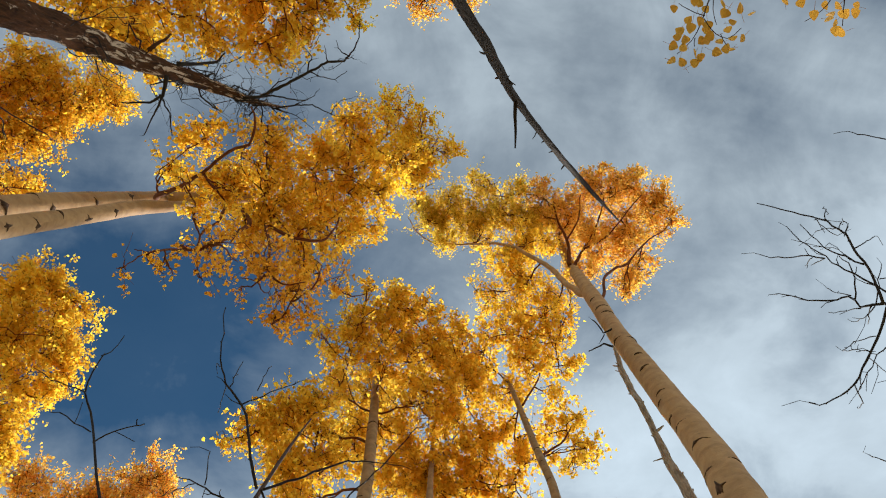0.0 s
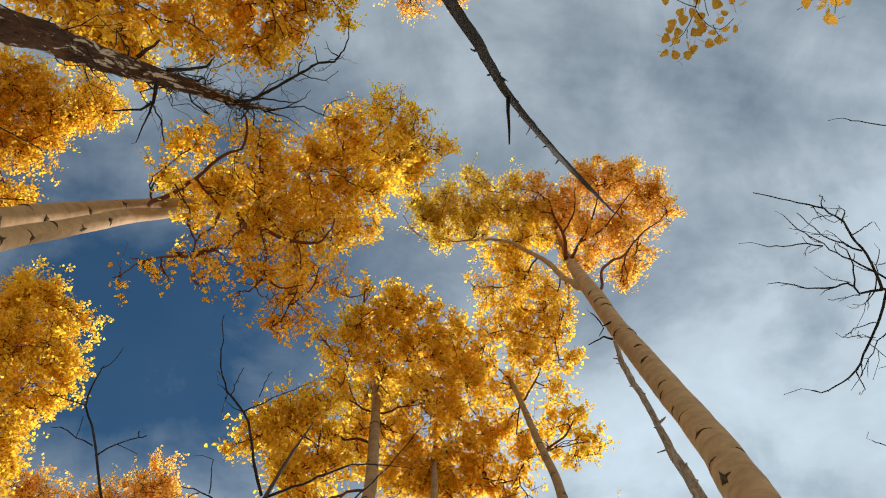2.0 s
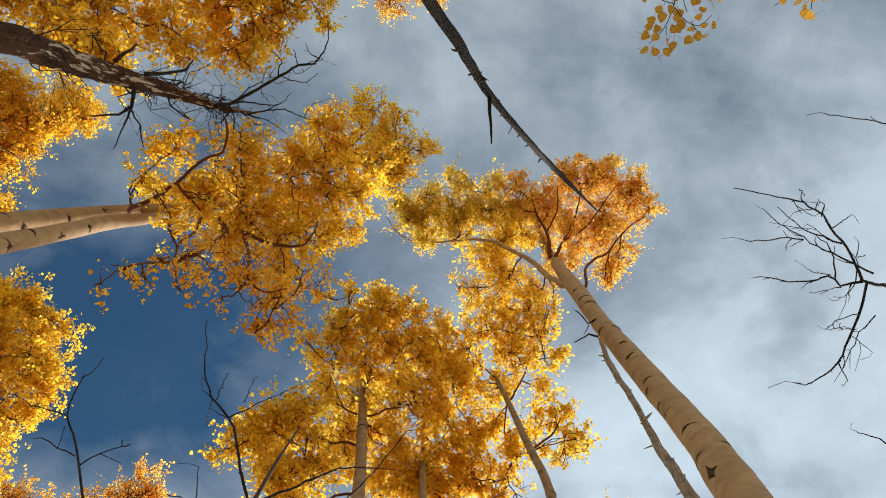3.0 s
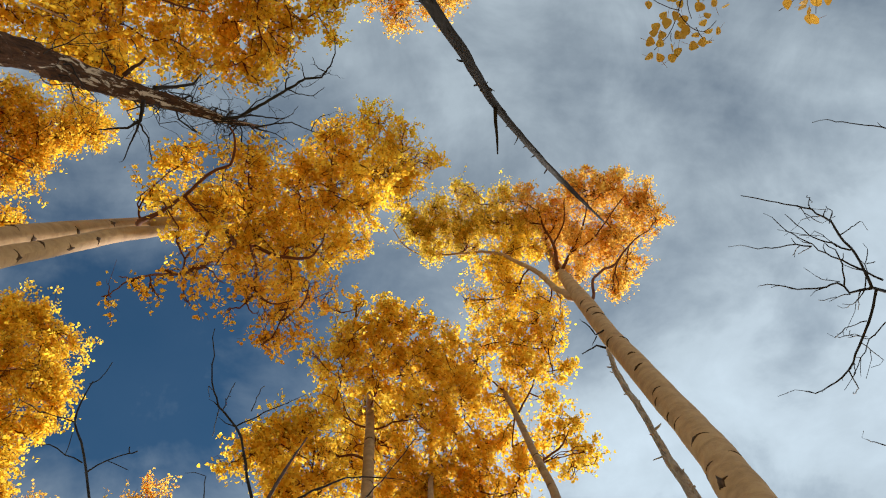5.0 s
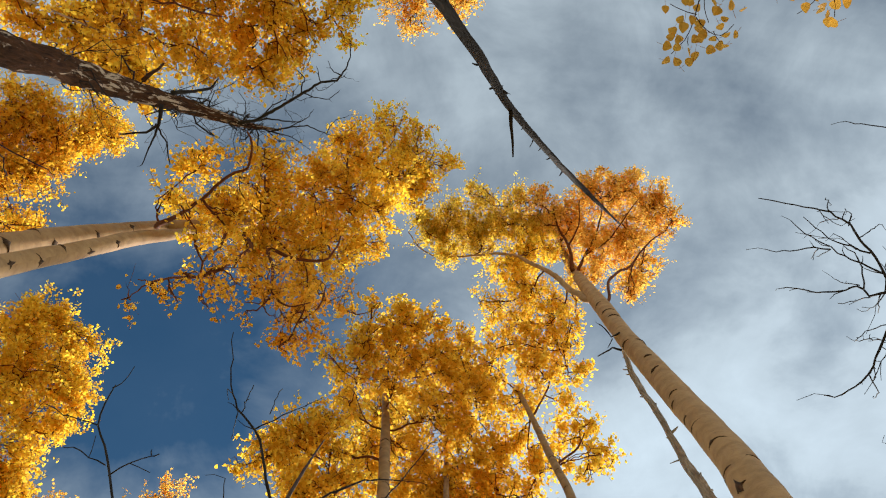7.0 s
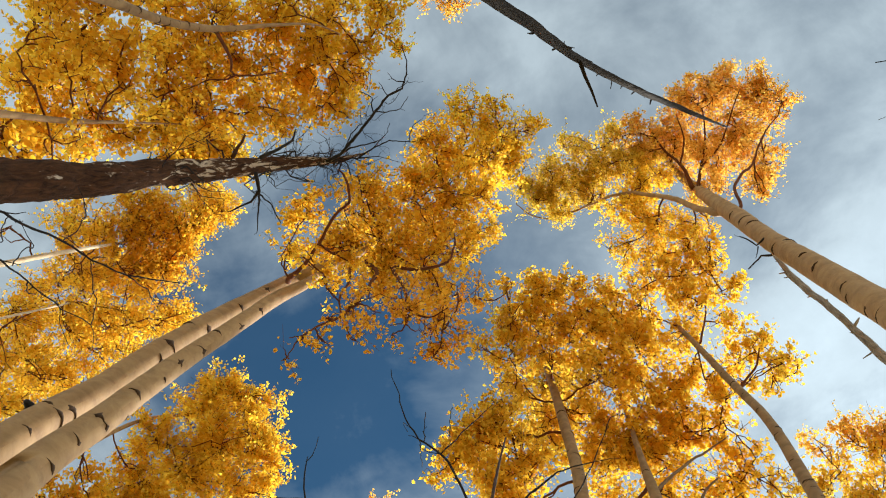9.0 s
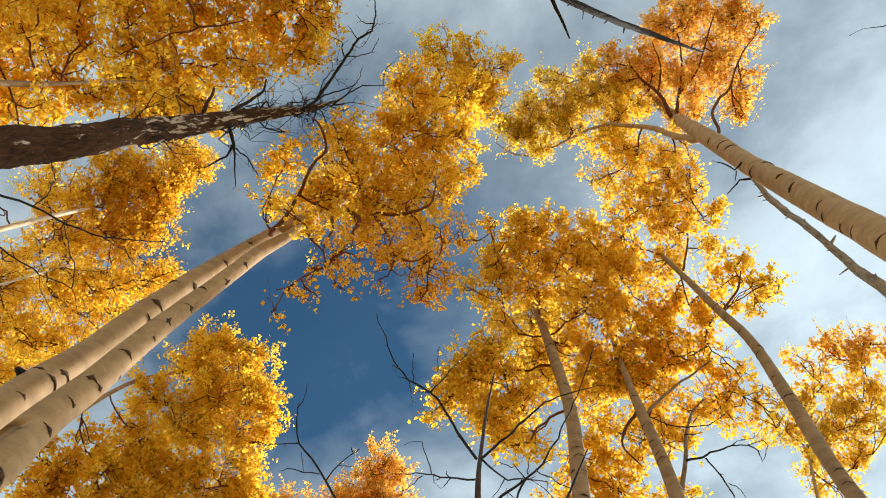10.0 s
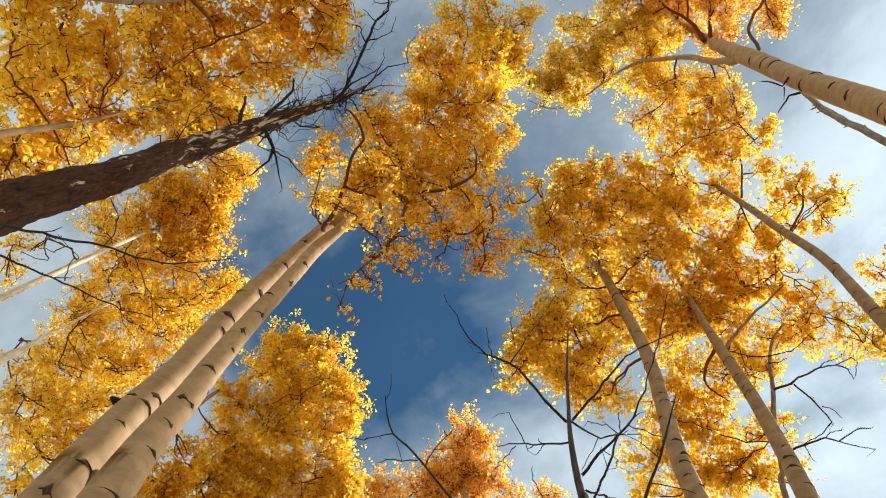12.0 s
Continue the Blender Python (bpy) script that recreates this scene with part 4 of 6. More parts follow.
# aspen with a knotty beige stem and a backlit golden crown
rng = np.random.default_rng(61)
origin = (-1.03, 3.77, 0.0)
tree = thing("aspen_tree", origin, "aspen with a knotty beige stem and a backlit golden crown", "aspen tree", FOREST)
stem = make_trunk(tree, origin, [
    (-1.03, 3.77, -0.05, 0.1261), (-1.02, 3.77, 2.67, 0.0988), (-0.99, 3.78, 6.04, 0.0909), (-1.02, 3.77, 6.68, 0.0882),
    (-1.05, 3.77, 7.32, 0.083), (-1.02, 3.77, 8.92, 0.0756), (-1.13, 3.74, 10.57, 0.0719), (-1.27, 3.69, 12.18, 0.0552),
    (-1.4, 3.29, 13.68, 0.0395),
], BARK_GREY, seed=61, rough=0.05)
limb_0 = explicit_limb(tree, origin, [
    (-1.13, 3.76, 10.31, 0.023), (-1.31, 3.73, 10.41, 0.0194), (-1.49, 3.73, 10.38, 0.0175), (-1.67, 3.69, 10.48, 0.0137),
    (-1.95, 3.64, 10.55, 0.0079),
], LIMB)
crown = Crown()
crown.leaves(HONEY, "backlit golden aspen leaves")
crown.clump(-0.9867, 2.454, 12.69, 0.4379, 0.9)
crown.clump(-1.495, 2.573, 12.4, 0.4123, 0.8)
crown.clump(-0.5779, 2.679, 12.67, 0.4014, 0.9)
crown.clump(-1.671, 3.02, 12.04, 0.3697, 0.8)
crown.clump(-1.049, 3.094, 12.31, 0.5377, 0.9)
crown.clump(-0.3858, 3.144, 12.34, 0.466, 0.9)
crown.clump(-1.718, 3.374, 11.5, 0.2884, 0.8)
crown.clump(-1.6, 4.285, 13.72, 0.62, 0.85)
crown.clump(-0.5776, 3.628, 11.76, 0.5185, 0.85)
crown.clump(-1.816, 2.094, 12.25, 0.1584, 0.5)
crown.clump(-1.388, 2.104, 12.31, 0.1584, 0.5)
crown.clump(-2.018, 2.707, 11.86, 0.1728, 0.6)
crown.clump(-2.021, 3.445, 10.77, 0.3201, 0.8)
crown.clump(-2.452, 3.434, 10.22, 0.2765, 0.8)
crown.clump(-2.652, 3.496, 9.913, 0.1354, 0.8)
crown.clump(-1.846, 3.856, 10.42, 0.4548, 0.7)
crown.clump(-2.166, 3.853, 9.896, 0.3159, 0.7)
crown.clump(-1.52, 4.64, 12, 0.44, 0.6)
crown.clump(-0.97, 4.17, 11.8, 0.42, 0.7)
crown.leaves(HONEY, "golden aspen leaves on the lowest limbs")
crown.clump(-2.212, 3.472, 10.45, 0.4078, 0.8)
crown.clump(-2.519, 3.453, 9.926, 0.2708, 0.8)
crown.clump(-2.129, 3.85, 9.85, 0.3159, 0.8)
crown.clump(-1.67, 3.974, 10.12, 0.3841, 0.7)
crown.clump(-1.982, 4.106, 9.524, 0.2945, 0.6)
crown.clump(-1.974, 3.476, 10.73, 0.3201, 0.8)
crown.clump(-1.709, 4.194, 9.539, 0.265, 0.6)
crown.clump(-2.796, 3.418, 9.622, 0.1031, 0.8)
crown.clump(-1.66, 4.28, 12.1, 0.46, 0.7)
grow(tree, origin, stem, 8.2, crown.parts, rng, 0.054, extra=[limb_0], cover=3.9)
add_scars(tree, origin, stem, rng, 34, 5.5, 11, -1.4, 1.5, (0.06, 0.17))

# slender aspen with a forked top and a thin golden crown
rng = np.random.default_rng(71)
origin = (-0.32, 4.41, 0.0)
tree = thing("aspen_tree", origin, "slender aspen with a forked top and a thin golden crown", "aspen tree", FOREST)
stem = make_trunk(tree, origin, [
    (-0.32, 4.41, -0.05, 0.1255), (-0.31, 4.41, 2.76, 0.0982), (-0.3, 4.41, 6.35, 0.0904), (-0.29, 4.41, 6.9, 0.0877),
    (-0.28, 4.41, 7.44, 0.0775), (-0.28, 4.41, 8.44, 0.0686), (-0.33, 4.41, 9.65, 0.0644), (-0.35, 4.41, 10.49, 0.0417),
    (-0.37, 4.54, 12.22, 0.0323),
], BARK_GREY, seed=71, rough=0.05)
limb_0 = explicit_limb(tree, origin, [
    (-0.3, 4.66, 9.91, 0.023), (-0, 4.74, 10.33, 0.02), (0.4, 4.83, 10.73, 0.0166), (0.82, 4.91, 11.12, 0.0108),
], LIMB_PALE)
limb_1 = explicit_limb(tree, origin, [
    (-0.38, 4.63, 10.04, 0.0233), (-0.57, 4.66, 9.78, 0.019), (-0.7, 4.77, 9.59, 0.0132), (-0.58, 4.96, 9.35, 0.0074),
], LIMB)
crown = Crown()
crown.leaves(HONEY, "thin backlit golden aspen leaves")
crown.clump(-0.6518, 4.735, 11.45, 0.5457, 0.8)
crown.clump(-0.04962, 5.05, 11.31, 0.4929, 0.6)
crown.clump(-0.47, 5.232, 10.5, 0.466, 0.5)
crown.clump(-1.02, 5.032, 10.57, 0.3828, 0.55)
crown.clump(-1.051, 5.748, 10.35, 0.475, 0.6)
crown.clump(-0.1423, 5.567, 10.53, 0.3732, 0.4)
crown.clump(-1.425, 5.338, 10.33, 0.3828, 0.5)
crown.clump(-1.921, 5.702, 10.23, 0.3732, 0.5)
crown.clump(-1.123, 6.475, 10.31, 0.4577, 0.65)
crown.clump(-0.3991, 6.326, 10.23, 0.3457, 0.5)
crown.clump(-1.669, 6.361, 10.31, 0.4577, 0.6)
crown.clump(-0.8362, 6.661, 10.2, 0.4049, 0.55)
crown.clump(-2.223, 6.226, 10.28, 0.3169, 0.4)
crown.clump(-0.5338, 6.904, 10.02, 0.2113, 0.4)
crown.leaves(HONEY, "golden aspen leaves high in the crown")
crown.clump(-0.07918, 3.038, 12.79, 0.3899, 0.85)
crown.clump(0.1489, 3.664, 12.39, 0.4744, 0.9)
crown.clump(-0.0703, 4.318, 11.93, 0.5198, 0.85)
crown.clump(-0.401, 4.795, 11.49, 0.4401, 0.6)
crown.clump(0.353, 4.681, 11.55, 0.4225, 0.6)
crown.clump(0.579, 4.23, 11.95, 0.3585, 0.7)
crown.clump(-0.8981, 4.893, 11.41, 0.3521, 0.5)
grow(tree, origin, stem, 8.6, crown.parts, rng, 0.054, extra=[limb_0, limb_1], cover=4.6)
add_scars(tree, origin, stem, rng, 26, 5.5, 10, -1.5, 1.5, (0.06, 0.15))

# slender leaning aspen with a loose yellow crown
rng = np.random.default_rng(81)
origin = (1.02, 3.63, 0.0)
tree = thing("aspen_tree", origin, "slender leaning aspen with a loose yellow crown", "aspen tree", FOREST)
stem = make_trunk(tree, origin, [
    (1.02, 3.63, -0.05, 0.0836), (1.01, 3.63, 2.96, 0.0655), (0.93, 3.65, 6.07, 0.0602), (0.99, 3.64, 7.41, 0.0585),
    (1.05, 3.62, 8.75, 0.051), (0.98, 3.64, 9.96, 0.0481), (0.89, 3.66, 11.62, 0.0373), (0.84, 3.75, 12.84, 0.0331),
], BARK_GREY, seed=81, rough=0.05)
limb_0 = explicit_limb(tree, origin, [
    (1.1, 3.99, 10.43, 0.0196), (1.27, 3.93, 10.55, 0.0158), (1.44, 3.86, 10.67, 0.0136), (1.56, 3.72, 10.82, 0.0089),
], LIMB)
limb_1 = explicit_limb(tree, origin, [
    (0.99, 3.8, 11.84, 0.0176), (1.21, 3.68, 12.29, 0.0146), (1.39, 3.51, 12.76, 0.0094),
], LIMB)
crown = Crown()
crown.leaves(HONEY, "loose yellow aspen leaves")
crown.clump(0.5361, 3.09, 13.18, 0.3073, 0.8)
crown.clump(1.056, 3.033, 13.16, 0.4033, 0.85)
crown.clump(1.613, 3.105, 13.08, 0.3649, 0.8)
crown.clump(1.881, 3.449, 12.94, 0.2497, 0.7)
crown.clump(1.216, 3.507, 12.8, 0.3966, 0.8)
crown.clump(0.8308, 3.799, 12.53, 0.3342, 0.9)
crown.clump(1.498, 3.856, 12.44, 0.2785, 0.5)
crown.clump(1.644, 4.144, 11.87, 0.3226, 0.6)
crown.clump(1.889, 4.312, 11.54, 0.1936, 0.7)
crown.clump(1.305, 4.24, 11.88, 0.2689, 0.4)
crown.clump(0.3865, 3.441, 12.88, 0.3399, 0.8)
crown.clump(1.802, 2.735, 13.14, 0.1344, 0.5)
crown.leaves(HONEY, "loose yellow leaves at the tips of the limbs")
crown.clump(1.865, 4.436, 12.11, 0.2413, 0.6)
crown.clump(1.967, 4.712, 11.96, 0.2042, 0.5)
crown.clump(1.7, 4.817, 11.96, 0.1856, 0.45)
crown.clump(2.158, 4.595, 11.98, 0.13, 0.4)
crown.leaves(AMBER, "amber aspen leaves on low limbs")
crown.clump(0.6467, 5.389, 11.09, 0.4225, 0.45)
crown.clump(1.053, 5.267, 11.13, 0.3169, 0.4)
crown.clump(0.2094, 5.417, 11.09, 0.3873, 0.45)
crown.clump(0.7037, 5.644, 10.93, 0.3169, 0.35)
crown.clump(1.122, 5.604, 10.92, 0.2993, 0.35)
crown.clump(1.187, 5.923, 10.7, 0.2641, 0.3)
crown.clump(0.3367, 4.75, 11.46, 0.4049, 0.6)
crown.clump(0.8598, 4.851, 11.37, 0.3169, 0.4)
crown.clump(0.93, 4.44, 11.3, 0.34, 0.6)
crown.clump(0.84, 4.18, 11.6, 0.28, 0.6)
crown.clump(1.24, 4.29, 11.2, 0.22, 0.5)
grow(tree, origin, stem, 9.2, crown.parts, rng, 0.056, extra=[limb_0, limb_1], cover=3.6)
add_scars(tree, origin, stem, rng, 22, 5, 11, -2, 1.5, (0.05, 0.14))

# full-crowned aspen glowing bright golden in the sun
rng = np.random.default_rng(91)
origin = (-5.35, 0.93, 0.0)
tree = thing("aspen_tree", origin, "full-crowned aspen glowing bright golden in the sun", "aspen tree", FOREST)
stem = make_trunk(tree, origin, [
    (-5.35, 0.93, -0.05, 0.0641), (-5.63, 1.09, 2.66, 0.0502), (-6.03, 1.36, 5.35, 0.0462), (-6.04, 1.32, 6.65, 0.0448),
    (-6.05, 1.28, 7.95, 0.032), (-6.57, 1.62, 10.27, 0.0264), (-6.64, 2.28, 11.93, 0.015),
], BARK, seed=91, rough=0.05)
crown = Crown()
crown.leaves(GOLD, "dense sunlit golden aspen leaves")
crown.clump(-6.016, 1.91, 11.81, 0.3649, 0.9)
crown.clump(-5.813, 2.413, 11.81, 0.4033, 1)
crown.clump(-6.353, 1.958, 11.35, 0.4532, 0.9)
crown.clump(-5.945, 2.511, 10.98, 0.5656, 1)
crown.clump(-5.59, 2.859, 11.33, 0.3342, 1)
crown.clump(-6.414, 1.923, 10.32, 0.3521, 0.8)
crown.clump(-6.194, 2.602, 10.29, 0.5105, 1)
crown.clump(-5.734, 3.169, 10.65, 0.3585, 1)
crown.clump(-5.856, 3.401, 9.968, 0.4321, 1)
crown.clump(-6.454, 2.409, 9.364, 0.4327, 1)
crown.clump(-6.22, 2.98, 9.61, 0.458, 1)
crown.clump(-6.544, 2.302, 8.773, 0.3361, 1)
crown.clump(-6.581, 2.028, 8.83, 0.2241, 0.7)
crown.clump(-5.682, 3.723, 9.68, 0.2884, 1)
crown.clump(-5.515, 3.174, 11.03, 0.1824, 1)
crown.clump(-6.07, 3.478, 9.511, 0.3393, 1)
crown.clump(-6.411, 2.824, 8.972, 0.4081, 1)
crown.leaves(AMBER, "thin amber aspen leaves low in the crown")
crown.clump(-6.555, 1.858, 8.343, 0.3073, 0.7)
crown.clump(-6.732, 1.87, 8.161, 0.338, 0.75)
crown.clump(-6.426, 1.733, 8.781, 0.2353, 0.5)
crown.clump(-6.505, 2.016, 9.709, 0.3054, 0.7)
crown.clump(-6.676, 1.486, 8.327, 0.1844, 0.4)
crown.clump(-6.583, 2.331, 8.15, 0.3841, 0.8)
crown.clump(-6.464, 3.01, 8.559, 0.4001, 0.85)
crown.clump(-6.251, 3.537, 9.061, 0.4161, 0.85)
crown.clump(-6.811, 1.974, 7.74, 0.331, 0.7)
grow(tree, origin, stem, 6.5, crown.parts, rng, 0.044, extra=[], cover=4.7)

# slim pale aspen with a bright golden crown
rng = np.random.default_rng(101)
origin = (-6.55, -1.62, 0.0)
tree = thing("aspen_tree", origin, "slim pale aspen with a bright golden crown", "aspen tree", FOREST)
stem = make_trunk(tree, origin, [
    (-6.55, -1.62, -0.05, 0.0684), (-6.58, -1.42, 3.19, 0.0536), (-6.61, -1.13, 7.47, 0.0493), (-6.62, -1.1, 7.97, 0.0479),
    (-6.62, -1.07, 8.46, 0.042), (-6.63, -1, 9.54, 0.0372), (-6.64, -0.91, 10.86, 0.0273), (-7.14, -0.83, 12.97, 0.0134),
], BARK_WHITE, seed=101, rough=0.05)
crown = Crown()
crown.leaves(AMBER, "bright golden aspen leaves")
crown.clump(-6.524, -1.213, 12.61, 0.4916, 0.648)
crown.clump(-5.943, -1.03, 13.52, 0.4474, 0.648)
crown.clump(-5.737, -0.7022, 13.64, 0.2343, 0.576)
crown.clump(-6.511, -0.7277, 12.94, 0.4388, 0.72)
crown.clump(-6.955, -0.992, 12.05, 0.4818, 0.648)
crown.clump(-6.575, -0.1494, 12.62, 0.3892, 0.648)
crown.clump(-6.897, -0.3341, 12.12, 0.4417, 0.72)
crown.clump(-7.225, -0.5573, 11.57, 0.3933, 0.576)
crown.clump(-7.194, -1.348, 11.54, 0.2557, 0.432)
crown.clump(-6.022, -0.6756, 13.22, 0.3134, 0.648)
crown.clump(-5.772, -0.8852, 13.62, 0.3196, 0.504)
crown.clump(-7.491, -1.732, 10.26, 0.1844, 0.432)
crown.clump(-7.752, -1.433, 10.07, 0.2028, 0.432)
crown.clump(-7.42, -1.546, 10.35, 0.1291, 0.36)
crown.leaves(AMBER, "sunlit golden aspen leaves")
crown.clump(-6.829, -0.3157, 12.42, 0.4097, 0.648)
crown.clump(-6.514, -1.006, 12.57, 0.4507, 0.648)
crown.clump(-6.135, -0.7652, 12.81, 0.4507, 0.648)
crown.clump(-5.626, -0.871, 13.06, 0.4097, 0.648)
crown.clump(-5.415, -0.6991, 13.18, 0.2663, 0.576)
crown.clump(-6.65, -0.1462, 12.54, 0.3482, 0.648)
crown.clump(-6.231, -0.4134, 12.77, 0.3073, 0.648)
crown.clump(-6.814, 0.5469, 12.42, 0.2458, 0.648)
crown.clump(-6.622, 0.5966, 12.54, 0.2458, 0.576)
grow(tree, origin, stem, 9.5, crown.parts, rng, 0.042, extra=[], cover=3.1)

# pale aspen leaning in beside a golden crown
rng = np.random.default_rng(111)
origin = (-6.39, -0.86, 0.0)
tree = thing("aspen_tree", origin, "pale aspen leaning in beside a golden crown", "aspen tree", FOREST)
stem = make_trunk(tree, origin, [
    (-6.39, -0.86, -0.05, 0.0769), (-6.4, -0.72, 2.83, 0.0602), (-6.41, -0.51, 6.45, 0.0554), (-6.41, -0.5, 7.06, 0.0538),
    (-6.41, -0.49, 7.68, 0.0493), (-6.41, -0.45, 7.99, 0.0361), (-6.41, -0.42, 8.44, 0.0187), (-7.18, -0.22, 11.25, 0.0096),
], BARK_WHITE, seed=111, rough=0.05)
crown = Crown()
crown.leaves(AMBER, "bright golden aspen leaves")
crown.clump(-6.305, 0.5414, 11.86, 0.2503, 0.648)
crown.clump(-6.636, 0.4003, 11.66, 0.3274, 0.648)
crown.clump(-6.926, 0.2414, 11.15, 0.4335, 0.648)
crown.clump(-7.149, 0.05993, 10.67, 0.424, 0.648)
crown.clump(-7.229, -0.3407, 9.94, 0.3876, 0.576)
crown.clump(-7.461, 0.3667, 10.06, 0.4507, 0.648)
crown.clump(-7.429, -0.02537, 9.41, 0.3958, 0.612)
crown.clump(-7.419, -0.009926, 8.694, 0.3442, 0.576)
crown.clump(-7.485, 0.5261, 8.961, 0.4199, 0.612)
crown.clump(-7.57, 0.5072, 8.498, 0.3278, 0.504)
crown.clump(-7.345, 0.756, 9.433, 0.3097, 0.576)
crown.clump(-7.196, 0.6659, 10.26, 0.3245, 0.576)
crown.clump(-7.453, 0.127, 8.273, 0.1917, 0.504)
crown.clump(-7.573, 0.851, 8.451, 0.2294, 0.36)
crown.clump(-7.701, 0.781, 7.916, 0.2876, 0.504)
crown.clump(-6.966, 0.6837, 10.77, 0.2765, 0.576)
crown.clump(-7.54, 0.9971, 8.841, 0.2016, 0.36)
crown.clump(-7.396, -0.4455, 8.717, 0.1311, 0.36)
crown.clump(-7.437, -1.462, 12.30, 0.522, 0.6)
crown.clump(-6.609, -1.142, 12.63, 0.499, 0.6)
crown.clump(-6.781, -0.341, 12.80, 0.499, 0.6)
crown.clump(-7.514, -0.568, 12.53, 0.570, 0.6)
crown.clump(-8.098, -0.811, 12.30, 0.536, 0.6)
crown.clump(-7.576, 0.250, 12.73, 0.517, 0.6)
crown.clump(-8.940, -0.566, 12.13, 0.504, 0.6)
crown.clump(-8.482, 0.173, 12.47, 0.596, 0.6)
crown.clump(-8.039, 0.742, 12.73, 0.475, 0.6)
crown.clump(-9.770, -0.122, 12.03, 0.585, 0.6)
crown.clump(-9.365, 0.438, 12.30, 0.568, 0.6)
crown.clump(-10.694, 0.279, 11.90, 0.555, 0.6)
crown.clump(-10.361, 0.794, 12.13, 0.541, 0.6)
crown.clump(-11.539, 0.821, 11.83, 0.581, 0.6)
crown.clump(-7.249, 0.698, 12.93, 0.356, 0.6)
grow(tree, origin, stem, 7, crown.parts, rng, 0.042, extra=[], cover=3.1)

# near aspen with a broad amber crown and twisting limbs
rng = np.random.default_rng(121)
origin = (-2.57, -2.39, 0.0)
tree = thing("aspen_tree", origin, "near aspen with a broad amber crown and twisting limbs", "aspen tree", FOREST)
stem = make_trunk(tree, origin, [
    (-2.57, -2.39, -0.05, 0.0686), (-2.59, -2.33, 2.6, 0.053), (-2.62, -2.27, 5.2, 0.0484), (-2.7, -2.29, 6.2, 0.0452),
    (-2.67, -2.22, 7.0, 0.0421), (-2.65, -2.15, 7.7, 0.039), (-2.52, -2.11, 8.4, 0.0343), (-2.23, -2.11, 9.1, 0.0198),
    (-1.94, -2.08, 9.8, 0.011), (-1.83, -1.99, 10.4, 0.0066),
], BARK_GREY, seed=121, rough=0.09)
limb_0 = explicit_limb(tree, origin, [
    (-2.54, -2.10, 8.40, 0.0200), (-2.59, -2.01, 8.58, 0.0172), (-2.64, -1.88, 8.76, 0.0144), (-2.73, -1.76, 8.94, 0.0116), (-2.48, -1.68, 9.12, 0.0088), (-2.35, -1.67, 9.30, 0.0060),
], LIMB)
limb_1 = explicit_limb(tree, origin, [
    (-2.72, -1.75, 8.90, 0.0120), (-2.88, -1.77, 9.00, 0.0097), (-3.09, -1.87, 9.10, 0.0073), (-3.38, -1.90, 9.20, 0.0050),
], LIMB)
crown = Crown()
crown.leaves(AMBER, "broad amber aspen leaves")
crown.clump(-2.092, -1.536, 11.33, 0.2721, 0.8)
crown.clump(-2.464, -1.31, 10.75, 0.2737, 0.8)
crown.clump(-2.122, -1.95, 11.26, 0.3201, 0.9)
crown.clump(-2.661, -1.83, 10.88, 0.3901, 0.9)
crown.clump(-2.87, -1.425, 10.35, 0.3109, 0.8)
crown.clump(-3.047, -2.042, 10.45, 0.3801, 0.9)
crown.clump(-3.188, -1.489, 9.959, 0.3313, 0.9)
crown.clump(-3.342, -2.194, 10.03, 0.3997, 1)
crown.clump(-3.619, -1.703, 9.744, 0.3457, 0.9)
crown.clump(-3.537, -2.394, 9.622, 0.3745, 0.9)
crown.clump(-3.694, -1.958, 9.376, 0.3501, 0.9)
crown.clump(-2.678, -2.511, 10.73, 0.3901, 0.9)
crown.clump(-3.049, -2.766, 10.27, 0.4105, 0.9)
crown.clump(-3.41, -2.939, 9.793, 0.3997, 0.9)
crown.clump(-2.325, -2.35, 11.13, 0.3521, 0.9)
crown.leaves(GOLD, "sunlit golden aspen leaves")
crown.clump(-1.397, -2.136, 11.27, 0.2881, 0.9)
crown.clump(-1.786, -1.767, 11.01, 0.2653, 0.9)
crown.clump(-1.331, -2.461, 11.46, 0.2953, 0.8)
crown.clump(-1.833, -2.438, 10.86, 0.3121, 0.8)
crown.clump(-2.13, -1.471, 10.73, 0.2585, 0.8)
crown.clump(-2.195, -2.074, 10.6, 0.2737, 0.9)
crown.clump(-2.336, -2.599, 10.43, 0.3041, 0.8)
crown.clump(-1.378, -1.75, 11.34, 0.144, 0.8)
crown.clump(-2.252, -1.132, 10.75, 0.1672, 0.7)
grow(tree, origin, stem, 7.4, crown.parts, rng, 0.054, extra=[limb_0, limb_1], cover=3.7)
add_scars(tree, origin, stem, rng, 26, 5.5, 9.2, 0.7, 1.4, (0.05, 0.12))

# grey aspen with ragged bark and a thin amber crown
rng = np.random.default_rng(131)
origin = (-3.72, -2.27, 0.0)
tree = thing("aspen_tree", origin, "grey aspen with ragged bark and a thin amber crown", "aspen tree", FOREST)
stem = make_trunk(tree, origin, [
    (-3.72, -2.27, -0.05, 0.0549), (-3.79, -2.1, 2.58, 0.043), (-3.88, -1.88, 5.84, 0.0396), (-3.89, -1.84, 6.45, 0.0384),
    (-3.91, -1.81, 7.05, 0.0302), (-3.93, -1.76, 7.71, 0.0266), (-3.94, -1.74, 8.68, 0.0131), (-3.81, -1.65, 9.67, 0.0072),
], BARK_GREY, seed=131, rough=0.05)
crown = Crown()
crown.leaves(AMBER, "thin amber aspen leaves")
crown.clump(-3.453, -2.351, 8.531, 0.3201, 0.7)
crown.clump(-3.594, -1.973, 8.334, 0.2621, 0.7)
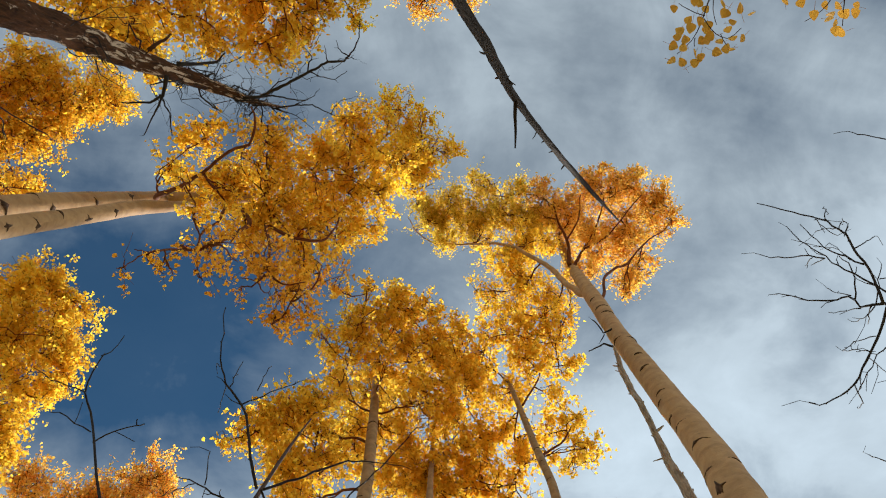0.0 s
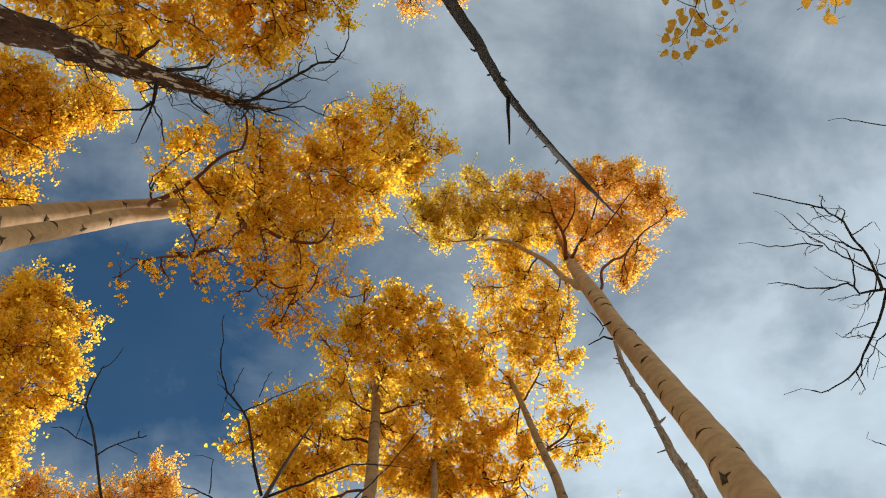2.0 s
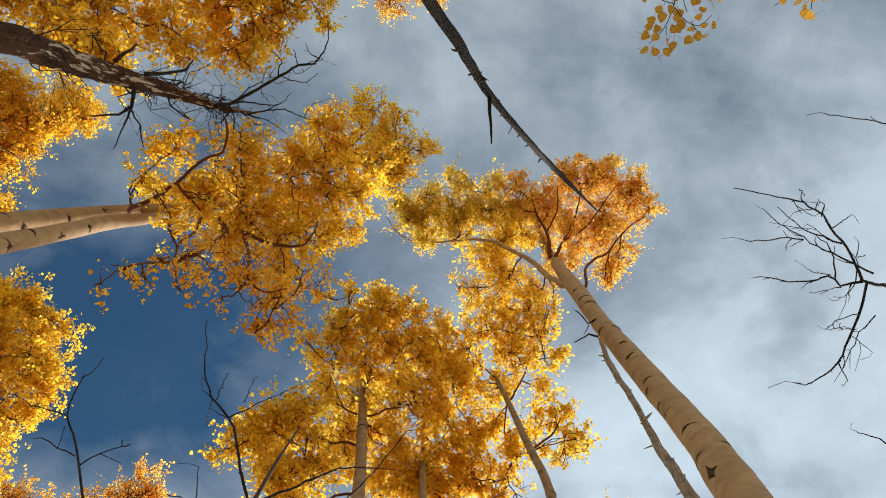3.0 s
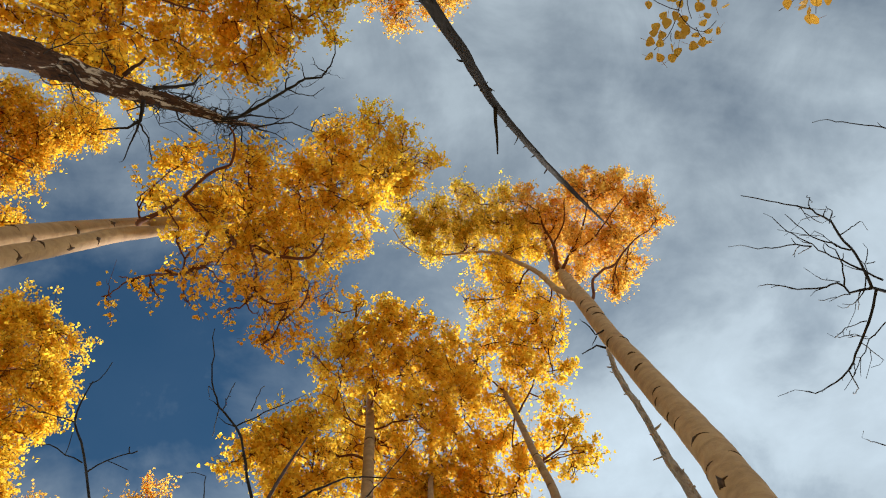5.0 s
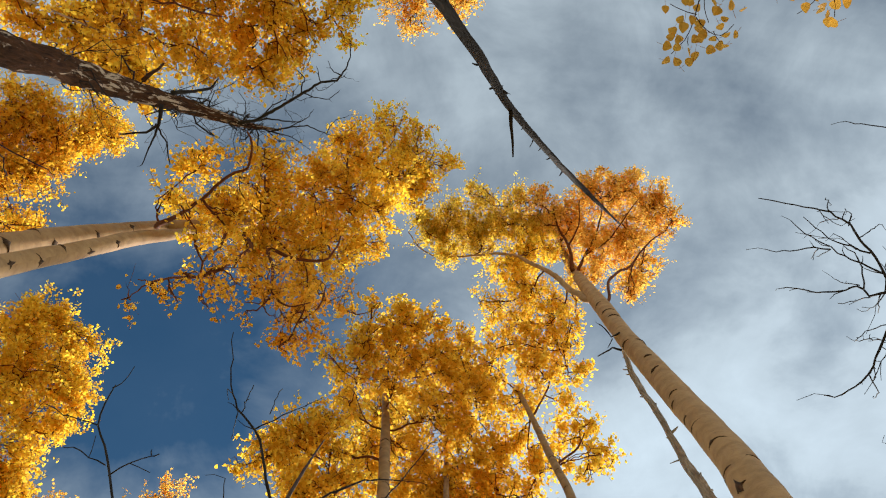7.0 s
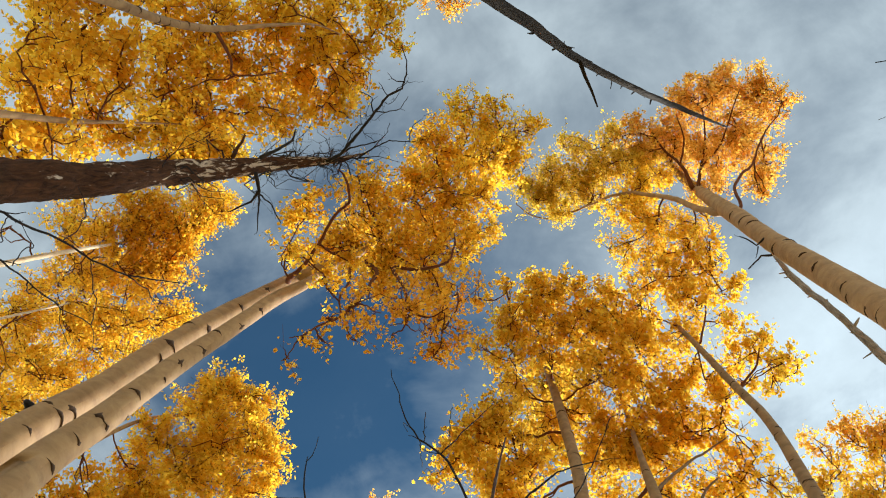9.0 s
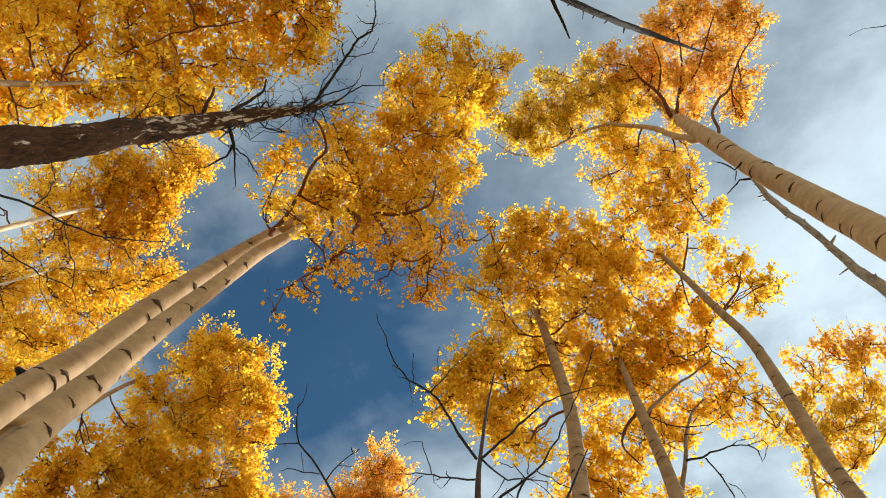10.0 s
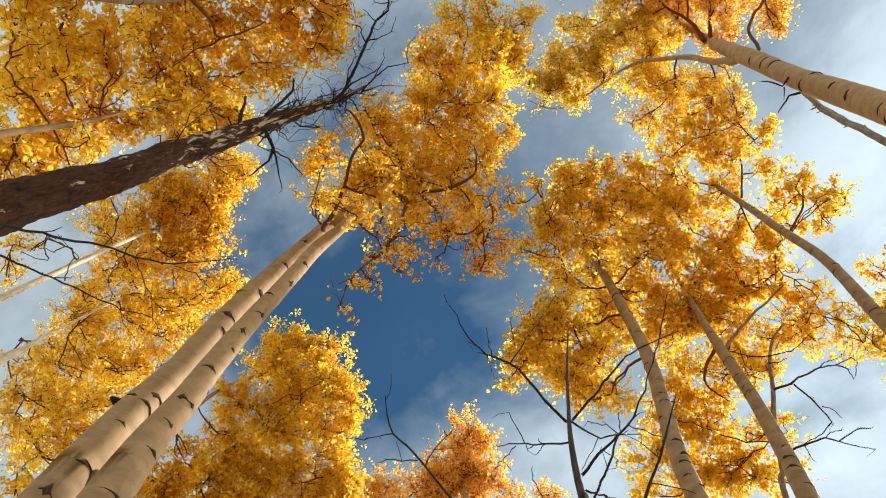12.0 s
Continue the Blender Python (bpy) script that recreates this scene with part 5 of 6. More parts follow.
crown.clump(-3.595, -2.535, 8.159, 0.2996, 0.6)
crown.clump(-3.803, -2.138, 7.93, 0.2068, 0.5)
crown.clump(-3.743, -2.598, 7.807, 0.2676, 0.55)
crown.clump(-3.958, -2.236, 7.553, 0.2132, 0.5)
crown.clump(-4.197, -1.763, 7.279, 0.2305, 0.8)
crown.clump(-4.054, -1.6, 7.671, 0.2132, 0.75)
crown.clump(-4.314, -1.571, 7.495, 0.2013, 0.8)
crown.clump(-4.347, -1.679, 7.187, 0.1728, 0.8)
crown.clump(-3.22, -2.757, 8.27, 0.3121, 0.7)
crown.clump(-3.415, -2.889, 7.877, 0.3041, 0.6)
crown.clump(-5.324, -3.266, 10.20, 0.357, 0.65)
crown.clump(-5.511, -2.819, 10.20, 0.356, 0.65)
crown.clump(-5.026, -2.915, 10.20, 0.374, 0.65)
crown.clump(-5.796, -2.433, 10.20, 0.341, 0.65)
crown.clump(-5.090, -2.463, 10.20, 0.346, 0.65)
crown.clump(-5.551, -2.131, 10.20, 0.301, 0.65)
crown.clump(-5.065, -3.502, 10.20, 0.338, 0.65)
crown.clump(-4.949, -2.013, 10.20, 0.292, 0.65)
crown.clump(-5.933, -3.177, 10.20, 0.393, 0.65)
crown.clump(-6.154, -2.660, 10.20, 0.349, 0.65)
crown.leaves(GOLD, "fine golden aspen leaves behind the snag")
crown.clump(-4.53, -1.571, 11.01, 0.3529, 1)
crown.clump(-4.234, -1.457, 11.28, 0.3393, 1)
crown.clump(-4.556, -1.848, 10.62, 0.3102, 0.9)
crown.clump(-4.13, -1.124, 11.36, 0.2375, 0.9)
crown.clump(-4.75, -1.435, 10.81, 0.2497, 0.9)
crown.clump(-4.807, -1.87, 10.25, 0.16, 0.6)
crown.clump(-4.54, -2.013, 10.37, 0.2401, 0.8)
grow(tree, origin, stem, 6.0, crown.parts, rng, 0.052, extra=[], cover=4.2)

# distant aspen with a pale peach crown
rng = np.random.default_rng(141)
origin = (1.31, -4.83, 0.0)
tree = thing("aspen_tree", origin, "distant aspen with a pale peach crown", "aspen tree", FOREST)
stem = make_trunk(tree, origin, [
    (1.31, -4.83, -0.05, 0.1202), (0.97, -4.83, 4.37, 0.0941), (0.63, -4.84, 9.16, 0.0865), (0.47, -4.85, 10.93, 0.084),
    (0.32, -4.86, 12.69, 0.0774), (0.13, -4.85, 15.37, 0.0584), (-0.2, -3.68, 16.14, 0.03),
], BARK, seed=141, rough=0.05)
crown = Crown()
crown.leaves(RUSSET, "pale peach aspen leaves")
crown.clump(-0.44, -3.002, 15.78, 0.3945, 0.7)
crown.clump(-1.048, -3.245, 15.69, 0.3945, 0.7)
crown.clump(0.2328, -2.947, 15.79, 0.3481, 0.6)
crown.clump(-0.7655, -2.725, 15.82, 0.2553, 0.5)
crown.clump(-1.375, -3.608, 15.58, 0.4177, 0.8)
crown.clump(-0.4358, -3.515, 15.15, 0.4929, 0.8)
crown.clump(0.358, -3.261, 15.21, 0.4033, 0.7)
grow(tree, origin, stem, 9, crown.parts, rng, 0.047, extra=[])

# aspen with a glowing coral-orange crown
rng = np.random.default_rng(151)
origin = (-5.0, 7.94, 0.0)
tree = thing("aspen_tree", origin, "aspen with a glowing coral-orange crown", "aspen tree", FOREST)
stem = make_trunk(tree, origin, [
    (-5, 7.94, -0.05, 0.151), (-5.3, 7.69, 3.6, 0.1183), (-5.66, 7.4, 7.77, 0.1088), (-5.75, 7.33, 9, 0.1056),
    (-5.84, 7.26, 10.23, 0.0819), (-5.99, 7.13, 11.91, 0.0671), (-6.37, 7.18, 14.32, 0.032),
], BARK, seed=151, rough=0.05)
crown = Crown()
crown.leaves(CORAL, "coral orange aspen leaves")
crown.clump(-5.903, 6.41, 14.36, 0.3721, 0.9)
crown.clump(-6.023, 6.745, 13.87, 0.5387, 1)
crown.clump(-5.615, 7.181, 13.81, 0.3918, 0.9)
crown.clump(-6.527, 6.43, 13.4, 0.4561, 0.9)
crown.clump(-6.154, 7.005, 13.27, 0.6002, 1)
crown.clump(-5.501, 7.442, 13.31, 0.3601, 1)
crown.clump(-4.849, 7.673, 13.45, 0.3121, 0.8)
crown.clump(-4.744, 7.91, 13.33, 0.2881, 0.8)
grow(tree, origin, stem, 9, crown.parts, rng, 0.049, extra=[], cover=2.1)

# aspen with a deep coral-orange crown
rng = np.random.default_rng(161)
origin = (-4.48, 7.84, 0.0)
tree = thing("aspen_tree", origin, "aspen with a deep coral-orange crown", "aspen tree", FOREST)
stem = make_trunk(tree, origin, [
    (-4.48, 7.84, -0.05, 0.151), (-4.83, 7.54, 3.87, 0.1183), (-5.11, 7.27, 8.55, 0.1088), (-5.35, 7.08, 9.68, 0.1056),
    (-5.59, 6.88, 10.81, 0.0818), (-5.84, 6.65, 12.12, 0.066), (-6.36, 6.69, 14.67, 0.032),
], BARK, seed=161, rough=0.05)
crown = Crown()
crown.leaves(CORAL, "coral orange aspen leaves")
crown.clump(-5.711, 6.092, 14.42, 0.3673, 0.9)
crown.clump(-6.065, 6.169, 14.1, 0.4135, 1)
crown.clump(-5.491, 6.406, 14.24, 0.3162, 0.9)
crown.clump(-6.481, 6.168, 13.64, 0.4081, 0.9)
crown.clump(-6.962, 6.148, 13.38, 0.4081, 0.8)
crown.clump(-7.273, 5.618, 12.94, 0.3505, 0.9)
crown.clump(-7.518, 5.391, 12.89, 0.3038, 0.9)
crown.clump(-7.363, 5.92, 12.73, 0.4673, 1)
crown.clump(-5.831, 6.557, 13.77, 0.6002, 1)
crown.clump(-6.66, 6.552, 13.33, 0.6002, 1)
grow(tree, origin, stem, 8, crown.parts, rng, 0.049, extra=[], cover=2.1)

# distant aspen with a sparse peach-orange crown
rng = np.random.default_rng(171)
origin = (-0.13, 7.5, 0.0)
tree = thing("aspen_tree", origin, "distant aspen with a sparse peach-orange crown", "aspen tree", FOREST)
stem = make_trunk(tree, origin, [
    (-0.13, 7.5, -0.05, 0.0687), (0.25, 7.43, 3.27, 0.0538), (0.64, 7.36, 7.23, 0.0495), (0.83, 7.33, 8.16, 0.048),
    (1.02, 7.3, 9.1, 0.0383), (1.3, 7.25, 10.46, 0.0279), (1.86, 7.91, 12.9, 0.0168),
], BARK, seed=171, rough=0.05)
crown = Crown()
crown.leaves(HONEY, "sparse golden aspen leaves")
crown.clump(3.031, 6.948, 13.31, 0.4033, 0.6)
crown.clump(2.486, 7.177, 13.29, 0.3585, 0.5)
crown.clump(2.682, 7.354, 12.64, 0.4571, 0.6)
crown.clump(2.055, 7.582, 12.62, 0.37, 0.45)
crown.clump(2.324, 7.72, 11.96, 0.3803, 0.55)
crown.clump(1.727, 7.818, 11.74, 0.3745, 0.4)
crown.clump(2.021, 7.242, 13.1, 0.2871, 0.4)
crown.clump(1.604, 7.44, 12.79, 0.2612, 0.3)
crown.clump(1.722, 7.779, 12.28, 0.3217, 0.4)
crown.clump(3.082, 7.231, 12.87, 0.3313, 0.5)
crown.clump(1.983, 8.13, 11.44, 0.3121, 0.5)
crown.clump(1.663, 7.21, 13.18, 0.1988, 0.3)
crown.leaves(RUSSET, "sparse peach leaves at the edge of the crown")
crown.clump(2.308, 6.71, 13.37, 0.2429, 0.5)
crown.clump(2.782, 6.638, 13.31, 0.2871, 0.6)
crown.clump(3.275, 6.674, 13.16, 0.3313, 0.6)
crown.clump(3.713, 6.775, 12.97, 0.3534, 0.6)
crown.clump(4.051, 6.643, 12.69, 0.3265, 0.6)
crown.leaves(OLIVE, "sparse yellow-green aspen leaves")
crown.clump(1.99, 7.508, 12.46, 0.386, 0.5)
crown.clump(2.524, 7.443, 12.4, 0.4289, 0.5)
crown.clump(1.571, 7.467, 12.8, 0.3047, 0.35)
crown.clump(2.883, 7.455, 12.05, 0.3803, 0.5)
crown.clump(2.076, 7.348, 13.05, 0.265, 0.4)
grow(tree, origin, stem, 8, crown.parts, rng, 0.049, extra=[], cover=3.6)

# slim bare sapling with dark spreading branches
rng = np.random.default_rng(201)
origin = (-0.8, 2.14, 0.0)
tree = thing("bare_sapling", origin, "slim bare sapling with dark spreading branches", "dead sapling", FOREST)
stem = make_trunk(tree, origin, [
    (-0.8, 2.14, -0.05, 0.0297), (-0.92, 2.07, 1.87, 0.0252), (-1.09, 1.99, 4.49, 0.0231), (-1.11, 1.98, 4.68, 0.0225),
    (-1.13, 1.97, 4.86, 0.0194), (-1.14, 1.96, 5.17, 0.0165), (-1.14, 1.96, 5.46, 0.013), (-1.12, 1.97, 6.11, 0.0098),
    (-1.09, 1.99, 6.64, 0.0054),
], TWIG, seed=201, rough=0.08)
explicit_limb(tree, origin, [
    (-1.05, 1.76, 5.08, 0.0077), (-1.11, 1.62, 5.19, 0.0069), (-1.15, 1.5, 5.28, 0.0062), (-1.2, 1.41, 5.36, 0.0054),
    (-1.3, 1.3, 5.42, 0.0046), (-1.36, 1.19, 5.49, 0.0038), (-1.36, 1.06, 5.58, 0.003), (-1.37, 0.92, 5.67, 0.0022),
], DEAD_TWIG)
explicit_limb(tree, origin, [
    (-1.16, 1.36, 5.25, 0.0038), (-1.05, 1.35, 5.4, 0.0032), (-0.99, 1.36, 5.52, 0.0026), (-0.92, 1.36, 5.65, 0.0019),
], DEAD_TWIG)
explicit_limb(tree, origin, [
    (-1.23, 1.27, 5.26, 0.0028), (-1.24, 1.24, 5.44, 0.0023), (-1.26, 1.23, 5.61, 0.0019),
], DEAD_TWIG)
explicit_limb(tree, origin, [
    (-1.25, 1.25, 5.27, 0.0026), (-1.31, 1.37, 5.37, 0.0021), (-1.37, 1.49, 5.46, 0.0019),
], DEAD_TWIG)
explicit_limb(tree, origin, [
    (-1.28, 1.17, 5.29, 0.0026), (-1.4, 1.23, 5.56, 0.0019),
], DEAD_TWIG)
explicit_limb(tree, origin, [
    (-1.09, 1.3, 5.3, 0.0026), (-1.1, 1.28, 5.47, 0.0021), (-1.1, 1.27, 5.64, 0.0019),
], DEAD_TWIG)
explicit_limb(tree, origin, [
    (-1.02, 1.77, 5.09, 0.007), (-0.83, 1.76, 5.23, 0.006), (-0.65, 1.74, 5.36, 0.005), (-0.54, 1.77, 5.45, 0.0039),
    (-0.37, 1.83, 5.53, 0.0027),
], DEAD_TWIG)
explicit_limb(tree, origin, [
    (-1.03, 1.77, 5.09, 0.0058), (-1, 1.89, 5.11, 0.005), (-0.97, 1.98, 5.15, 0.0043), (-0.87, 2.07, 5.21, 0.0035),
    (-0.79, 2.16, 5.27, 0.0027),
], DEAD_TWIG)
explicit_limb(tree, origin, [
    (-0.77, 1.93, 5.05, 0.0032), (-0.72, 2.09, 5.14, 0.0026), (-0.66, 2.25, 5.23, 0.0019),
], DEAD_TWIG)
explicit_limb(tree, origin, [
    (-1.11, 1.99, 4.92, 0.0083), (-1, 1.99, 5.02, 0.0074), (-0.86, 2, 5.11, 0.0066), (-0.76, 2, 5.2, 0.0056),
    (-0.63, 1.94, 5.31, 0.0047), (-0.44, 1.82, 5.47, 0.0037), (-0.24, 1.64, 5.63, 0.0027),
], DEAD_TWIG)
explicit_limb(tree, origin, [
    (-1.13, 2.11, 4.83, 0.0064), (-1.02, 2.12, 5.05, 0.006), (-0.9, 2.1, 5.28, 0.0055),
], DEAD_TWIG)
explicit_limb(tree, origin, [
    (-1.09, 1.84, 5.02, 0.0051), (-1.25, 1.82, 5.1, 0.0042), (-1.44, 1.76, 5.18, 0.0032), (-1.54, 1.78, 5.25, 0.0022),
], DEAD_TWIG)
explicit_limb(tree, origin, [
    (-1.3, 1.71, 5.02, 0.0031), (-1.33, 1.69, 5.15, 0.0026), (-1.37, 1.68, 5.25, 0.0021), (-1.39, 1.68, 5.36, 0.0019),
], DEAD_TWIG)
explicit_limb(tree, origin, [
    (-1.21, 1.78, 5.02, 0.0026), (-1.36, 1.94, 5.24, 0.0019),
], DEAD_TWIG)
explicit_limb(tree, origin, [
    (-1.35, 1.7, 5.01, 0.0026), (-1.5, 1.78, 5.09, 0.0021), (-1.61, 1.86, 5.18, 0.0019),
], DEAD_TWIG)
explicit_limb(tree, origin, [
    (-1.13, 2.05, 4.87, 0.0058), (-1.1, 2.2, 4.97, 0.005), (-1.04, 2.37, 5.05, 0.0041),
], DEAD_TWIG)
explicit_limb(tree, origin, [
    (-0.84, 1.94, 5.03, 0.0031), (-0.9, 1.95, 5.19, 0.0025), (-1.02, 1.96, 5.33, 0.0019),
], DEAD_TWIG)
explicit_limb(tree, origin, [
    (-0.94, 1.9, 5.03, 0.0026), (-1.04, 2.01, 5.11, 0.0021), (-1.18, 2.13, 5.18, 0.0019),
], DEAD_TWIG)
explicit_limb(tree, origin, [
    (-0.95, 1.97, 4.99, 0.0026), (-0.95, 2.11, 5.08, 0.0021), (-1, 2.22, 5.17, 0.0019),
], DEAD_TWIG)
explicit_limb(tree, origin, [
    (-0.82, 1.93, 5.04, 0.0028), (-0.84, 2.02, 5.35, 0.0019),
], DEAD_TWIG)
explicit_limb(tree, origin, [
    (-1.35, 1.97, 4.85, 0.0028), (-1.4, 1.95, 5.03, 0.0023), (-1.42, 1.97, 5.19, 0.0019),
], DEAD_TWIG)

# dark bare shoot beside an aspen stem
rng = np.random.default_rng(206)
origin = (-1.56, 2.27, 0.0)
tree = thing("bare_shoot", origin, "dark bare shoot beside an aspen stem", "dead sapling", FOREST)
stem = make_trunk(tree, origin, [
    (-1.56, 2.27, -0.05, 0.0133), (-1.33, 2.3, 1.94, 0.0113), (-1.09, 2.31, 4.57, 0.0104), (-0.98, 2.33, 4.84, 0.0101),
    (-0.88, 2.36, 5.11, 0.0088), (-0.78, 2.35, 5.26, 0.0081), (-0.65, 2.32, 5.5, 0.0065), (-0.55, 2.28, 5.65, 0.0038),
], DEAD_TWIG, seed=206, rough=0.08)
explicit_limb(tree, origin, [
    (-0.9, 2.42, 5.19, 0.0035), (-0.8, 2.48, 5.16, 0.0027), (-0.7, 2.56, 5.12, 0.002),
], DEAD_TWIG)
explicit_limb(tree, origin, [
    (-0.8, 2.41, 5.34, 0.0036), (-0.84, 2.32, 5.39, 0.0027), (-0.89, 2.25, 5.43, 0.002),
], DEAD_TWIG)

# thin bare shoot with stubby side twigs
rng = np.random.default_rng(211)
origin = (-0.94, 1.61, 0.0)
tree = thing("bare_shoot", origin, "thin bare shoot with stubby side twigs", "dead sapling", FOREST)
stem = make_trunk(tree, origin, [
    (-0.94, 1.61, -0.05, 0.0076), (-1.07, 1.48, 1.57, 0.0065), (-1.19, 1.35, 3.79, 0.0059), (-1.26, 1.27, 3.93, 0.0058),
    (-1.34, 1.2, 4.06, 0.005), (-1.41, 1.11, 4.19, 0.0046), (-1.47, 1.04, 4.29, 0.0042), (-1.52, 0.98, 4.35, 0.0038),
    (-1.53, 0.92, 4.44, 0.0033), (-1.51, 0.86, 4.51, 0.0022),
], DEAD_TWIG, seed=211, rough=0.08)
explicit_limb(tree, origin, [
    (-1.51, 0.97, 4.33, 0.0027), (-1.57, 0.94, 4.31, 0.002), (-1.62, 0.91, 4.29, 0.0015),
], DEAD_TWIG)
explicit_limb(tree, origin, [
    (-1.47, 1.12, 4.28, 0.0027), (-1.53, 1.08, 4.27, 0.002), (-1.58, 1.03, 4.26, 0.0015),
], DEAD_TWIG)
explicit_limb(tree, origin, [
    (-1.46, 1.16, 4.27, 0.0031), (-1.39, 1.13, 4.32, 0.0025), (-1.32, 1.12, 4.36, 0.002), (-1.29, 1.12, 4.37, 0.0015),
], DEAD_TWIG)
explicit_limb(tree, origin, [
    (-1.47, 0.84, 4.4, 0.0019), (-1.44, 0.83, 4.42, 0.0015),
], DEAD_TWIG)
explicit_limb(tree, origin, [
    (-1.32, 1.12, 4.36, 0.0019), (-1.32, 1.1, 4.37, 0.0015),
], DEAD_TWIG)

# thin crooked half-dead aspen stem with bare branches
rng = np.random.default_rng(221)
origin = (-1.39, 5.11, 0.0)
tree = thing("half_dead_stem", origin, "thin crooked half-dead aspen stem with bare branches", "dead sapling", FOREST)
stem = make_trunk(tree, origin, [
    (-1.39, 5.11, -0.05, 0.0399), (-1, 5.12, 3.25, 0.0339), (-0.55, 5.12, 7.5, 0.0312), (-0.42, 5.13, 8.12, 0.0302),
    (-0.29, 5.13, 8.74, 0.0284), (-0.08, 5.13, 9.4, 0.0264), (0.07, 5.12, 9.94, 0.0217), (0.26, 5.09, 10.31, 0.0183),
    (0.46, 5.05, 10.43, 0.0123),
], LIMB_PALE, seed=221, rough=0.08)
explicit_limb(tree, origin, [
    (-0.07, 5.01, 9.22, 0.0144), (0.13, 5.08, 9.27, 0.0123), (0.23, 5.1, 9.35, 0.0103), (0.49, 5.15, 9.4, 0.0082),
    (0.67, 5.23, 9.43, 0.0061), (0.87, 5.27, 9.48, 0.0042),
], DEAD_TWIG)
explicit_limb(tree, origin, [
    (0.65, 5.05, 9.17, 0.0086), (0.73, 5.24, 9.27, 0.0063), (0.74, 5.46, 9.36, 0.0042),
], DEAD_TWIG)
explicit_limb(tree, origin, [
    (0.81, 5.04, 9.16, 0.0052), (0.86, 5.21, 9.28, 0.0041), (0.78, 5.43, 9.37, 0.0042),
], DEAD_TWIG)
explicit_limb(tree, origin, [
    (0.15, 5.05, 9.2, 0.0098), (0.22, 5.27, 9.13, 0.0087), (0.26, 5.47, 9.08, 0.0077), (0.27, 5.62, 9.06, 0.0067),
    (0.11, 5.72, 9.09, 0.0056), (-0.11, 5.78, 9.14, 0.0045),
], DEAD_TWIG)
explicit_limb(tree, origin, [
    (0.27, 5.32, 8.99, 0.0057), (0.36, 5.5, 9.1, 0.0044), (0.39, 5.72, 9.19, 0.0042),
], DEAD_TWIG)
explicit_limb(tree, origin, [
    (0.1, 4.72, 9.41, 0.0086), (-0.08, 4.75, 9.63, 0.0073), (-0.27, 4.7, 9.89, 0.006),
], DEAD_TWIG)
explicit_limb(tree, origin, [
    (0.1, 4.72, 9.41, 0.0075), (0.33, 4.84, 9.49, 0.0062), (0.5, 4.88, 9.61, 0.0049), (0.64, 4.91, 9.74, 0.0042),
], DEAD_TWIG)
explicit_limb(tree, origin, [
    (0.05, 4.78, 9.38, 0.0086), (0.14, 4.92, 9.52, 0.0066), (0.25, 5.03, 9.68, 0.0045),
], DEAD_TWIG)
explicit_limb(tree, origin, [
    (0.48, 5.01, 9.21, 0.0046), (0.59, 5.1, 9.38, 0.0041), (0.77, 5.23, 9.52, 0.0042),
], DEAD_TWIG)
explicit_limb(tree, origin, [
    (-0.31, 5.53, 8.83, 0.0129), (-0.11, 5.59, 8.89, 0.0114), (0.11, 5.66, 8.93, 0.0098), (0.22, 5.78, 8.94, 0.0081),
    (0.45, 5.8, 9.02, 0.0065), (0.58, 5.89, 9.04, 0.0048),
], DEAD_TWIG)
explicit_limb(tree, origin, [
    (0.21, 5.63, 8.75, 0.0063), (0.36, 5.86, 8.82, 0.0048), (0.5, 6.05, 8.9, 0.0042),
], DEAD_TWIG)
explicit_limb(tree, origin, [
    (-0.12, 5.55, 8.82, 0.0063), (-0.13, 5.75, 8.92, 0.0048), (-0.13, 5.94, 9.02, 0.0042),
], DEAD_TWIG)
explicit_limb(tree, origin, [
    (0.11, 5.57, 8.81, 0.0057), (0.2, 5.66, 8.98, 0.0044), (0.31, 5.81, 9.11, 0.0042),
], DEAD_TWIG)

# bare dead treetop with dark spidery branches
rng = np.random.default_rng(231)
origin = (2.74, 0.25, 0.0)
tree = thing("bare_dead_tree", origin, "bare dead treetop with dark spidery branches", "dead tree", FOREST)
stem = make_trunk(tree, origin, [
    (2.74, 0.25, -0.05, 0.07), (2.68, 0.45, 1.77, 0.0594), (2.6, 0.68, 3.91, 0.0546), (2.57, 0.75, 4.42, 0.0531),
    (2.55, 0.82, 4.93, 0.0377), (2.54, 0.86, 5.34, 0.0258), (2.53, 0.88, 5.52, 0.0209),
], DEAD_TWIG, seed=231, rough=0.08)
explicit_limb(tree, origin, [
    (2.61, 0.91, 5.64, 0.0107), (2.63, 0.93, 5.8, 0.0102), (2.65, 0.94, 5.97, 0.0097),
], DEAD_TWIG)
explicit_limb(tree, origin, [
    (2.5, 0.89, 5.71, 0.0084), (2.5, 0.8, 5.78, 0.0077), (2.48, 0.7, 5.85, 0.007), (2.43, 0.6, 5.93, 0.0063),
    (2.41, 0.52, 6, 0.0055), (2.34, 0.44, 6.09, 0.0048), (2.22, 0.41, 6.19, 0.004), (2.09, 0.37, 6.3, 0.0032),
    (2.01, 0.35, 6.38, 0.0024),
], DEAD_TWIG)
explicit_limb(tree, origin, [
    (2.24, 0.42, 5.93, 0.0031), (2.31, 0.37, 6.07, 0.0026), (2.37, 0.36, 6.21, 0.0023),
], DEAD_TWIG)
explicit_limb(tree, origin, [
    (2.33, 0.51, 5.87, 0.0031), (2.42, 0.45, 6, 0.0026), (2.46, 0.43, 6.15, 0.0023),
], DEAD_TWIG)
explicit_limb(tree, origin, [
    (2.3, 0.47, 5.89, 0.0031), (2.46, 0.45, 6.15, 0.0023),
], DEAD_TWIG)
